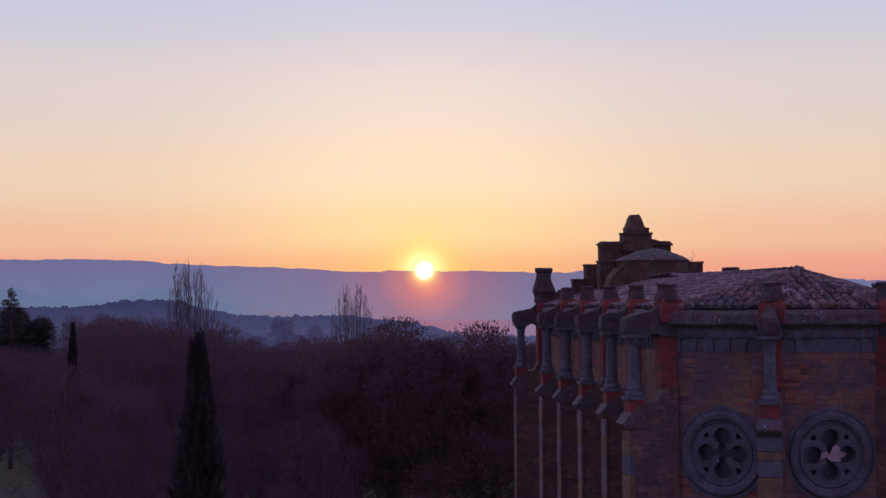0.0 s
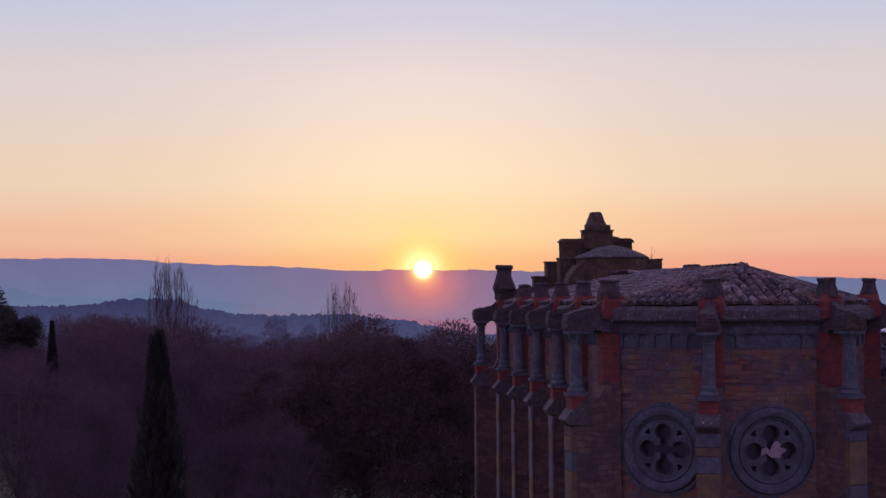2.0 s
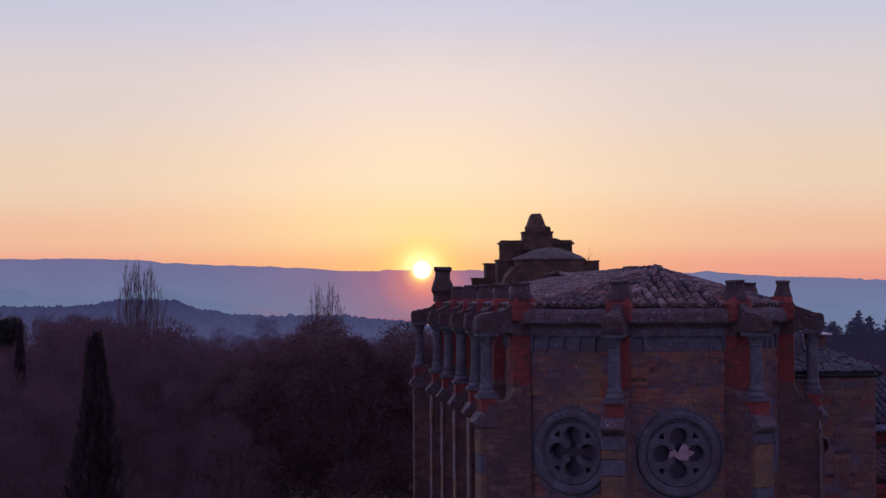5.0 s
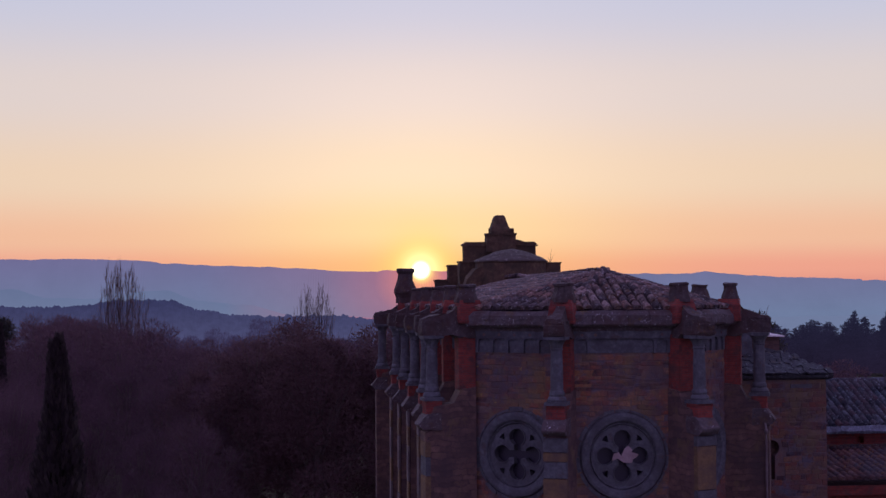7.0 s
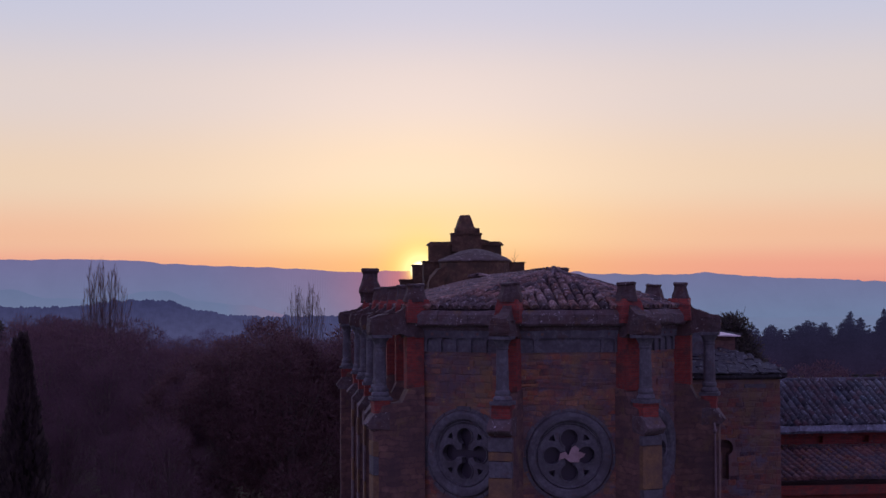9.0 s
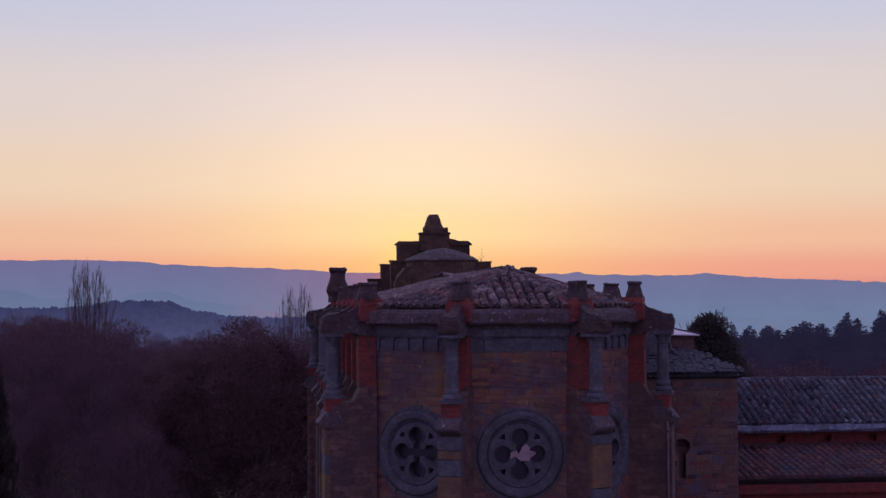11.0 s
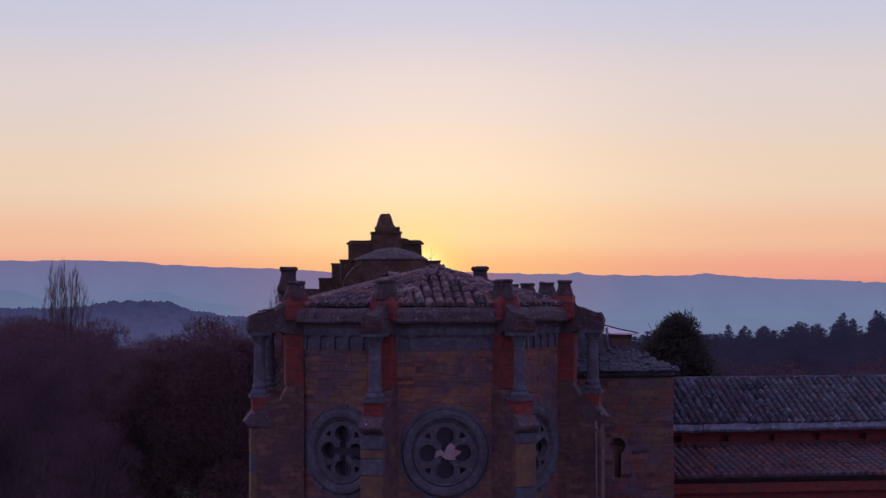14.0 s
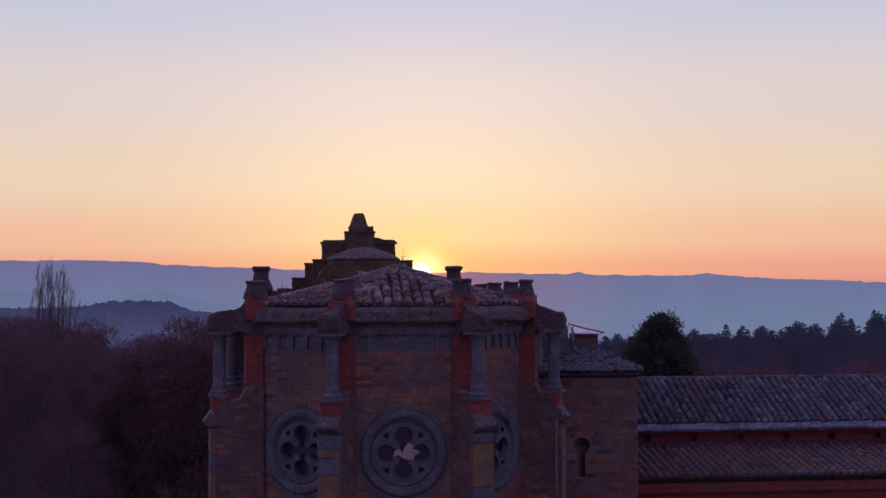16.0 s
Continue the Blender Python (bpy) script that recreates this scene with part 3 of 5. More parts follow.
def stone_items(m, width, z0, z1, skip=None, lo=0.16, hi=0.58, row=(0.08, 0.19), kinds=None):
    """Rubble courses on a wall frame m, width about its middle."""
    items, z = [], z0
    while z < z1 - 0.06:
        h = min(rng.uniform(*row), z1 - z)
        x = -width / 2
        while x < width / 2 - 0.05:
            w = min(rng.uniform(lo, hi), width / 2 - x)
            if width / 2 - x - w < 0.12:
                w = width / 2 - x
            cx, cz = x + w / 2, z + h / 2
            if not (skip and skip(cx, cz, w)) and rng.random() > 0.06:
                mm = m @ Matrix.Translation((cx, rng.uniform(0.022, 0.038), cz + rng.uniform(-0.02, 0.02))) @ Matrix.Rotation(radians(rng.uniform(-4, 4)), 4, "Y") @ Matrix.Diagonal((w - rng.uniform(0.0, 0.04), 0.085, h * rng.uniform(0.78, 1.08), 1))
                items.append((rng.choice(kinds or STONES), mm))
            x += w
        z += h
    return items


def piece(name, me, m, parent):
    ob = new(name, me)
    ob.parent = parent
    ob.matrix_basis = m
    return ob


def tile_meshes(mat, rise=1.05):
    out = []
    for k in range(4):
        bm = bmesh.new()
        seg, length = 6, 0.56
        rows = []
        for r, y, dz in ((0.113, 0.0, 0.004), (0.105, length, -0.006), (0.099, 0.0, 0.0), (0.091, length, -0.014)):
            rows.append([bm.verts.new((r * math.cos(math.pi * i / seg) * rng.uniform(0.97, 1.03), y, dz + r * rise * math.sin(math.pi * i / seg))) for i in range(seg + 1)])
        lo, up, loi, upi = rows
        for i in range(seg):
            bm.faces.new((lo[i], lo[i + 1], up[i + 1], up[i]))
            bm.faces.new((loi[i + 1], loi[i], upi[i], upi[i + 1]))
            bm.faces.new((lo[i + 1], lo[i], loi[i], loi[i + 1]))
        # mortar plug in the mouth
        plug = [bm.verts.new(v.co + Vector((0, 0.03, 0))) for v in loi]
        bm.faces.new(plug[::-1])
        me = bpy.data.meshes.new("tile")
        bm.to_mesh(me)
        bm.free()
        me.shade_smooth()
        me.materials.append(mat)
        out.append(me)
    return out


TILES = tile_meshes(M_TILE)
TILES_W, TILES_R = tile_meshes(M_TILE_W, 1.2), tile_meshes(M_TILE_R)


def plane_frame(o, along, up):
    e = Vector(along).normalized()
    s = (Vector(up) - e * Vector(up).dot(e)).normalized()
    n = e.cross(s)
    return Matrix(((e.x, s.x, n.x, o[0]), (e.y, s.y, n.y, o[1]), (e.z, s.z, n.z, o[2]), (0, 0, 0, 1)))


def inside(a, b, poly):
    hit = False
    for (x0, y0), (x1, y1) in zip(poly, poly[1:] + poly[:1]):
        if (y0 > b) != (y1 > b) and a < x0 + (b - y0) / (y1 - y0) * (x1 - x0):
            hit = not hit
    return hit


def tile_items(corners, pitch=0.258, course=0.42, lift=0.025, start=-0.08, kinds=None, narrow=1.0, tip=1.0):
    """Barrel tiles on a roof plane: corners, the first two along its eave, left to right as seen from outside."""
    c = [Vector(p) for p in corners]
    m = plane_frame(c[0], c[1] - c[0], c[-1] - c[0])
    inv = m.inverted()
    poly = [(v.x, v.y) for v in (inv @ p for p in c)]
    a1 = max(p[0] for p in poly)
    b1 = max(p[1] for p in poly)
    items = []
    a = min(p[0] for p in poly) + pitch / 2
    while a < a1:
        b = start
        wob = rng.uniform(-0.012, 0.012)
        while b < b1:
            if inside(a, max(b + 0.14, 0.02), poly):
                mm = m @ Matrix.Translation((a + wob + rng.uniform(-0.008, 0.008), b + rng.uniform(-0.025, 0.025), lift + rng.uniform(-0.006, 0.01))) @ Matrix.Rotation(radians(rng.uniform(-2.5, 2.5)), 4, "Z") @ Matrix.Rotation(radians(-tip), 4, "X")
                items.append((rng.choice(kinds or TILES), mm @ Matrix.Diagonal((narrow, 1, 1, 1))))
            b += course
        a += pitch
    return items


def ruled_items(e0, e1, r0, r1, pitch=0.258, course=0.42, lift=0.025):
    """Barrel tiles on a slightly twisted roof side: its eave from e0 to e1, its ridge from r0 to r1."""
    e0, e1, r0, r1 = (Vector(v) for v in (e0, e1, r0, r1))
    items, n = [], int((e1 - e0).length / pitch)
    for k in range(n):
        t = (k + 0.5) / n
        p = e0.lerp(e1, t)
        # tiles run square to the eave, up to the ridge or the hip
        a = (p - e0).dot((e1 - e0).normalized())
        edge = (e1 - e0).normalized()
        ra, rb = (r0 - e0).dot(edge), (r1 - e0).dot(edge)
        u = min(1.0, max(0.0, (a - ra) / (rb - ra)))
        q = r0.lerp(r1, u)
        full = (q - p).length
        if a < ra or a > rb:
            over = (ra - a) / max(ra, 0.01) if a < ra else (a - rb) / max((e1 - e0).length - rb, 0.01)
            up = q - p
            up -= edge * up.dot(edge)
            q = p + up * (1 - over)
            full = (q - p).length
        m = plane_frame(p, edge, q - p)
        b = -0.08
        while b < full - 0.12:
            items.append((rng.choice(TILES), m @ Matrix.Translation((rng.uniform(-0.012, 0.012), b + rng.uniform(-0.025, 0.025), lift + rng.uniform(-0.006, 0.01))) @ Matrix.Rotation(radians(rng.uniform(-2.5, 2.5)), 4, "Z") @ Matrix.Rotation(radians(-1.5), 4, "X")))
            b += course
    return items


def ridge_items(p, q, lift=0.005, course=0.44, kinds=None):
    p, q = Vector(p), Vector(q)
    d = (q - p)
    n = int(d.length / course)
    side = d.cross(Vector((0, 0, 1))).normalized()
    m0 = plane_frame(p, side, d)
    return [(rng.choice(kinds or TILES), m0 @ Matrix.Translation((rng.uniform(-0.012, 0.012), k * course, lift)) @ Matrix.Rotation(radians(rng.uniform(-3, 3)), 4, "Z") @ Matrix.Diagonal((1.1, 1, 1.0, 1))) for k in range(n)]


# ---- ground and distance ----
def land_z(x, y):
    r = math.hypot(x, y + 37)
    pts = ((0, 0), (130, 0), (400, -12), (1000, -26), (4900, -90))
    for (r0, z0), (r1, z1) in zip(pts, pts[1:]):
        if r <= r1:
            return z0 + (z1 - z0) * (r - r0) / (r1 - r0)
    return -90


def build_ground():
    bm = bmesh.new()
    radii = [0, 20, 40, 60, 80, 100, 120, 150, 190, 240, 300, 400, 550, 750, 1000, 1400, 2000, 3000, 4900]
    seg = 72
    rows = []
    for r in radii:
        row = []
        for k in range(seg if r else 1):
            a = 2 * math.pi * k / seg
            x, y = r * math.cos(a), r * math.sin(a) - 37
            amp = 0.0 if r < 60 else min(0.25, r / 600)
            row.append(bm.verts.new((x, y, land_z(x, y) + amp * noise.noise((x / 30, y / 30, 3)))))
        rows.append(row)
    for k in range(seg):
        bm.faces.new((rows[0][0], rows[1][k], rows[1][(k + 1) % seg]))
    for a, b in zip(rows[1:], rows[2:]):
        for k in range(seg):
            bm.faces.new((a[k], b[k], b[(k + 1) % seg], a[(k + 1) % seg]))
    tagged(part("ground", bm, M_GROUND, smooth=True), "winter grass and bare soil falling to the valley", "ground", kind="structure")


build_ground()


BUMPS = ((977, 9, 26), (899, 4, 14), (1108, 5, 22), (1203, 4, 20), (1940, 5, 8), (620, 4, 30), (350, 4, 18))


def ridge_strip(name, crest, x0, x1, step, y, depth, base, mat, rough, label, scale=90.0, fine=0.0):
    """A long range of hills: crest as (x, z) stations, joined smoothly and roughened."""
    bm = bmesh.new()
    n = int((x1 - x0) / step)
    rows = []
    for i in range(n + 1):
        x = x0 + i * step
        z = crest[-1][1]
        if x <= crest[0][0]:
            z = crest[0][1]
        for (xa, za), (xb, zb) in zip(crest, crest[1:]):
            if xa <= x <= xb:
                t = (x - xa) / (xb - xa)
                t = t * t * (3 - 2 * t)
                z = za + (zb - za) * t
        z += rough * (noise.noise((x / scale, y, 1)) + 0.5 * noise.noise((x / scale * 2.7, y, 5)) + 0.25 * noise.noise((x / scale * 7, y, 8)))
        z += fine * max(-0.15, 0.25 + 0.6 * noise.noise((x / 7.0, y, 2)) + 0.5 * noise.noise((x / 2.9, y, 4)) + 0.3 * noise.noise((x / 1.2, y, 6)))
        if name == "backdrop_range":
            z += sum(h * math.exp(-((x - c) / w) ** 2) for c, h, w in BUMPS)
        wob = 30 * noise.noise((x / 160, y, 11))
        rows.append([bm.verts.new((x, y - depth + wob, base)), bm.verts.new((x, y - depth * 0.4 + wob, base + (z - base) * 0.55)), bm.verts.new((x, y, z)), bm.verts.new((x, y + depth * 0.5, base))])
    for a, b in zip(rows, rows[1:]):
        for k in range(3):
            bm.faces.new((a[k], b[k], b[k + 1], a[k + 1]))
    return tagged(part(name, bm, mat), label, "hills", kind="structure")


CREST = [(-2600, 128), (-1700, 142), (-848, 146), (-761, 144), (-692, 147), (-569, 145), (-446, 141), (-341, 131), (-172, 123), (-73, 120.5), (90, 113), (214, 104), (307, 103), (390, 106), (472, 106), (560, 103), (740, 102), (826, 99), (900, 97.5), (978, 95.5), (1128, 92), (1278, 91.5), (1340, 93), (1413, 99), (1500, 91), (1569, 85), (1703, 79), (1824, 76.5), (1977, 68), (2600, 55), (3300, 70)]
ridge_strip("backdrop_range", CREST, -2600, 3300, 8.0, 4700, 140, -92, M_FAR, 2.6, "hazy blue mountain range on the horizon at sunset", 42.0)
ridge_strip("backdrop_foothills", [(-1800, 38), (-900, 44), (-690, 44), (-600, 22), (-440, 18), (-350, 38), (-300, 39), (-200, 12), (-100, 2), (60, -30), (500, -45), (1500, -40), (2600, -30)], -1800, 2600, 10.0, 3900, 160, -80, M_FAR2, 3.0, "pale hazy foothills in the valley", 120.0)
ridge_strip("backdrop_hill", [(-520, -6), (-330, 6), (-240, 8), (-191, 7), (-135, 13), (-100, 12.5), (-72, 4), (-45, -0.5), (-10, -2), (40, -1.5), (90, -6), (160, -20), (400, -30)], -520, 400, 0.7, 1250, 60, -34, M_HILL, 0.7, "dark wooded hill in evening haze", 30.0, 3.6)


def build_plain():
    bm = bmesh.new()
    rows = []
    for y in (1330, 2000, 3000, 4000, 4690):
        rows.append([bm.verts.new((x, y, land_z(0, y) + 4.0)) for x in (-2600, -1000, 0, 1000, 3300)])
    for a, b in zip(rows, rows[1:]):
        for k in range(4):
            bm.faces.new((a[k], a[k + 1], b[k + 1], b[k]))
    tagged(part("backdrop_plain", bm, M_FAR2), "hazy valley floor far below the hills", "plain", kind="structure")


build_plain()

bm = bmesh.new()
bmesh.ops.create_circle(bm, cap_ends=True, segments=64, radius=70.0, matrix=Matrix.Translation(SUN_AT) @ SUN_DIR.to_track_quat("Z", "Y").to_matrix().to_4x4())
tagged(part("sun_disc", bm, M_SUN), "low bright setting sun on the ridge", "sun", kind="structure")

# ---- the church: plan ----
C = [(-3.64, 20.0), (-3.66, 1.75), (-1.44, 0.0), (1.55, 0.0), (3.54, 2.1), (3.7, 20.0)]
Z_FRIEZE0, Z_FRIEZE1, Z_EAVE = 11.33, 11.9, 12.45
ROSE_Z = 8.68
church = thing("church", (0, 8, 0), "old brick and sandstone church with a polygonal apse and pinnacles", "church")


def rose_outline(n=12, d=0.445, r=0.224):
    """The four-lobed opening."""
    pts = []
    for k in range(4):
        a = math.pi / 2 * k
        for i in range(n + 1):
            t = radians(-155 + 310 * i / n)
            x, z = d + r * math.cos(t), r * math.sin(t)
            pts.append((x * math.cos(a) - z * math.sin(a), x * math.sin(a) + z * math.cos(a)))
        b = a + math.pi / 4
        pts.append((0.15 * math.cos(b), 0.15 * math.sin(b)))
    return pts


def build_wall(name, p, q, rose, stones):
    m = face_frame(p, q)
    w = (Vector(q) - Vector(p)).length
    bm = bmesh.new()
    loops = [[(-w / 2, 0), (w / 2, 0), (w / 2, 12.3), (-w / 2, 12.3)]]
    if rose:
        loops.append(circle(0, ROSE_Z, 0.98, 40))
    plate(bm, loops, 0.0, 0.55, m)
    wall = part(name, bm, M_MORTAR, church)
    if rose:
        build_rose(m, rose)
    skip = (lambda cx, cz, ww: math.hypot(abs(cx) - min(ww / 2, abs(cx)) * 0.4, cz - ROSE_Z) < 1.17) if rose else None
    items = stone_items(m, w - 0.3, 6.6, Z_FRIEZE0, skip)
    if stones:
        for me, mm in items:
            piece("stone", me, mm, wall)
    else:
        joined("rubble_facing", items, M_STONE_J, wall)
    # arcaded frieze under the cornice
    bm = bmesh.new()
    box(bm, -w / 2, w / 2, -0.02, 0.06, Z_FRIEZE0, Z_FRIEZE1, m)
    frieze = part("frieze", bm, M_GREY, church, "grey stone frieze with small blind arches")
    bm = bmesh.new()
    box(bm, -w / 2, w / 2, -0.09, -0.02, Z_FRIEZE1 - 0.2, Z_FRIEZE1, m)
    part("beam", bm, M_GREY, frieze, bevel=0.01)
    pitch = 0.46 if name == "wall_apse_left" else 0.35
    n = int((w - 0.5) / pitch)
    for k in range(n + 1):
        x = (k - n / 2) * pitch
        if rose == "broken" and abs(x) < 0.62:
            continue
        bm = bmesh.new()
        arc = [(-0.04, Z_FRIEZE0), (0.04, Z_FRIEZE0), (0.04, Z_FRIEZE0 + 0.29)]
        arc += [(0.18 - 0.14 * math.cos(radians(a)), Z_FRIEZE0 + 0.29 + 0.07 * math.sin(radians(a))) for a in (30, 60, 90)]
        arc += [(-0.18 + 0.14 * math.cos(radians(a)), Z_FRIEZE0 + 0.29 + 0.07 * math.sin(radians(a))) for a in (90, 60, 30)]
        arc += [(-0.04, Z_FRIEZE0 + 0.29)]
        prism(bm, [(x + px, pz) for px, pz in arc], -0.085, -0.02, m)
        part("rib", bm, M_GREY, frieze)
        bm = bmesh.new()
        lathe(bm, [(0.04, 0.0), (0.04, 0.012), (0.022, 0.012), (0.022, 0.002)], 10, m @ Matrix.Translation((x + pitch / 2, -0.09, Z_FRIEZE1 - 0.1)) @ Matrix.Rotation(radians(90), 4, "X"))
        part("boss", bm, M_MORTAR, frieze)
    return wall


def build_rose(m, state):
    out = m @ Matrix.Translation((0, 0, ROSE_Z)) @ Matrix.Rotation(radians(90), 4, "X")
    bm = bmesh.new()
    lathe(bm, [(0.8, -0.3), (0.8, 0.0), (0.83, 0.035), (0.86, 0.0), (0.88, 0.05), (0.92, 0.08), (1.02, 0.1), (1.09, 0.09), (1.12, 0.04), (1.13, 0.0), (1.13, -0.3)], 48, out, closed=True)
    win = part("rose_window", bm, M_GREY, church, "round quatrefoil window in a moulded grey stone ring", smooth=False)
    bm = bmesh.new()
    loops = [circle(0, 0, 0.93, 48), rose_outline()]
    for k in range(4):
        a = math.pi / 4 + math.pi / 2 * k
        ca, sa = math.cos(a), math.sin(a)
        tri = [(0.52, 0.0), (0.66, 0.1), (0.69, 0.0), (0.66, -0.1)]
        loops.append([(u * ca - v * sa, u * sa + v * ca) for u, v in tri])
    plate(bm, loops, 0.02, 0.2, m @ Matrix.Translation((0, 0, ROSE_Z)))
    part("tracery", bm, M_GREY, win)
    bm = bmesh.new()
    lathe(bm, [(0.92, 0.0), (0.92, 0.02)], 32, out @ Matrix.Translation((0, 0, -0.27)))
    part("glass", bm, M_GLASS, win, "dark old window glass")
    for k in range(4):
        bm = bmesh.new()
        turn = math.pi / 2 * k
        arc = [(q, radians(-140 + 280 * i / 14)) for q, run in ((0.228, range(15)), (0.256, range(14, -1, -1))) for i in run]
        pts = [(0.445 + q * math.cos(t), q * math.sin(t)) for q, t in arc]
        prism(bm, [(x * math.cos(turn) - z * math.sin(turn), x * math.sin(turn) + z * math.cos(turn)) for x, z in pts], -0.012, 0.03, m @ Matrix.Translation((0, 0, ROSE_Z)))
        part("lobe_ring", bm, M_GREY, win)
    n = 18
    for k in range(n):
        a0, a1 = 2 * math.pi * k / n + 0.012, 2 * math.pi * (k + 1) / n - 0.012
        r1 = 1.18 + rng.uniform(0.0, 0.07)
        bm = bmesh.new()
        pts = [(1.14 * math.cos(a), 1.14 * math.sin(a)) for a in (a0, (a0 + a1) / 2, a1)] + [(r1 * math.cos(a), r1 * math.sin(a)) for a in (a1, (a0 + a1) / 2, a0)]
        prism(bm, pts, -0.03 - rng.uniform(0, 0.015), 0.08, m @ Matrix.Translation((0, 0, ROSE_Z)))
        part("voussoir", bm, M_GREY, win)
    if state == "broken":
        bm = bmesh.new()
        prism(bm, [(-0.24, 0.06), (-0.1, 0.1), (-0.03, 0.0), (0.06, 0.2), (0.16, 0.26), (0.26, 0.16), (0.24, 0.1), (0.42, 0.04), (0.36, -0.04), (0.28, -0.08), (0.24, -0.18), (0.02, -0.17), (-0.12, -0.06), (-0.28, -0.12)], -0.01, 0.012, m @ Matrix.Translation((0, 0, ROSE_Z)))
        part("patch", bm, M_PLASTER, win, "pale broken board behind the tracery")


build_wall("wall_apse_left", C[1], C[2], "plain", True)
build_wall("wall_apse_front", C[2], C[3], "broken", True)
build_wall("wall_apse_right", C[3], C[4], "plain", False)
for nm, p, q in (("wall_choir_left", C[0], C[1]), ("wall_choir_right", C[4], C[5])):
    build_wall(nm, p, q, None, False)
bm = bmesh.new()
box(bm, -3.5, 3.5, 19.6, 20.2, 0, 13.0)
part("wall_facade", bm, M_RUBBLE, church)
CORNICE = [(-0.1, 11.88), (0.1, 11.9), (0.13, 11.99), (0.27, 12.02), (0.31, 12.07), (0.3, 12.3), (0.2, 12.42), (-0.3, 12.45)]
cornice = link_mesh("cornice", bpy.data.meshes.new("cornice"), M_COPING, church, "thick lichen-spotted stone cornice")
bm = bmesh.new()
band(bm, C, [(o - 0.04, z - (0.01 if z > 12.3 else 0)) for o, z in CORNICE])
bm.to_mesh(cornice.data)
bm.free()
lines = [offset_line(C, o) for o, z in CORNICE]
for f in range(len(C) - 1):
    length = (Vector(C[f + 1]) - Vector(C[f])).length
    n = max(3, round(length / 0.85))
    cuts = [0.0] + [(k + rng.uniform(-0.2, 0.2)) / n for k in range(1, n)] + [1.0]
    for t0, t1 in zip(cuts, cuts[1:]):
        bm = bmesh.new()
        gap = 0.006 / length
        ends = []
        lift = rng.uniform(-0.012, 0.012)
        for t in (t0 + gap, t1 - gap):
            ends.append([bm.verts.new((*line[f].lerp(line[f + 1], t), z + lift)) for line, (o, z) in zip(lines, CORNICE)])
        a, b = ends
        bm.faces.new(a[::-1])
        bm.faces.new(b)
        for k in range(len(a)):
            q = (k + 1) % len(a)
            bm.faces.new((a[k], a[q], b[q], b[k]))
        part("cornice_stone", bm, M_COPING, cornice, rough=(2, 0.035))

# roof of the apse and choir
EAVE = [(v.x, v.y, Z_EAVE) for v in offset_line(C, 0.1)]
APEX, BACK = (0.14, 2.45, 13.43), (0.0, 19.7, 13.42)
bm = bmesh.new()
ev = [bm.verts.new(p) for p in EAVE]
pa, pb = bm.verts.new(APEX), bm.verts.new(BACK)
for f in ((ev[0], ev[1], pa), (ev[0], pa, pb), (ev[1], ev[2], pa), (ev[2], ev[3], pa), (ev[3], ev[4], pa), (ev[4], ev[5], pa), (ev[5], pb, pa), (ev[5], ev[0], pb)):
    bm.faces.new(f)
bm.faces.new(ev[::-1])
church_roof = part("roof", bm, M_BED, church, "low hipped roof of weathered clay barrel tiles")
near_tiles = tile_items([EAVE[1], EAVE[2], APEX], tip=1.4) + tile_items([EAVE[2], EAVE[3], APEX], tip=1.4) + tile_items([EAVE[3], EAVE[4], APEX], tip=1.4)
for i in (1, 2, 3, 4):
    near_tiles += ridge_items(EAVE[i], APEX)
for me, m in near_tiles:
    piece("tile", me, m, church_roof)
joined("tile_field", ruled_items(EAVE[0], EAVE[1], BACK, APEX) + ruled_items(EAVE[4], EAVE[5], APEX, BACK) + ridge_items(BACK, APEX), M_TILE_J, church_roof)

# ---- buttresses with columns, curved copings and pinnacles ----
BANDS = [(0.0, 2.0, 0), (2.0, 4.2, 1), (4.2, 5.6, 0), (5.6, 6.4, 1), (6.4, 7.0, 0), (7.0, 7.5, 1), (7.5, 8.25, 1), (8.25, 8.67, 0), (8.67, 8.9, 1), (8.9, 9.26, 0)]

BANDS_TALL = [(0.0, 4.0, 0), (4.0, 6.3, 1), (6.3, 7.9, 0), (7.9, 9.0, 1), (9.0, 9.26, 0)]
BANDS_SIDE = [(0.0, 4.0, 1), (4.0, 6.2, 1), (6.2, 7.1, 0), (7.1, 8.1, 1), (8.1, 8.6, 0), (8.6, 9.0, 1), (9.0, 9.26, 2)]
BANDS_STRIP = [(0.0, 3.2, 0), (3.2, 5.2, 1), (5.2, 6.3, 0), (6.3, 7.1, 1), (7.1, 8.2, 0), (8.2, 8.8, 1), (8.8, 9.26, 0)]
BANDS_PLAIN = [(0.0, 3.0, 2), (3.0, 6.0, 2), (6.0, 9.26, 2)]


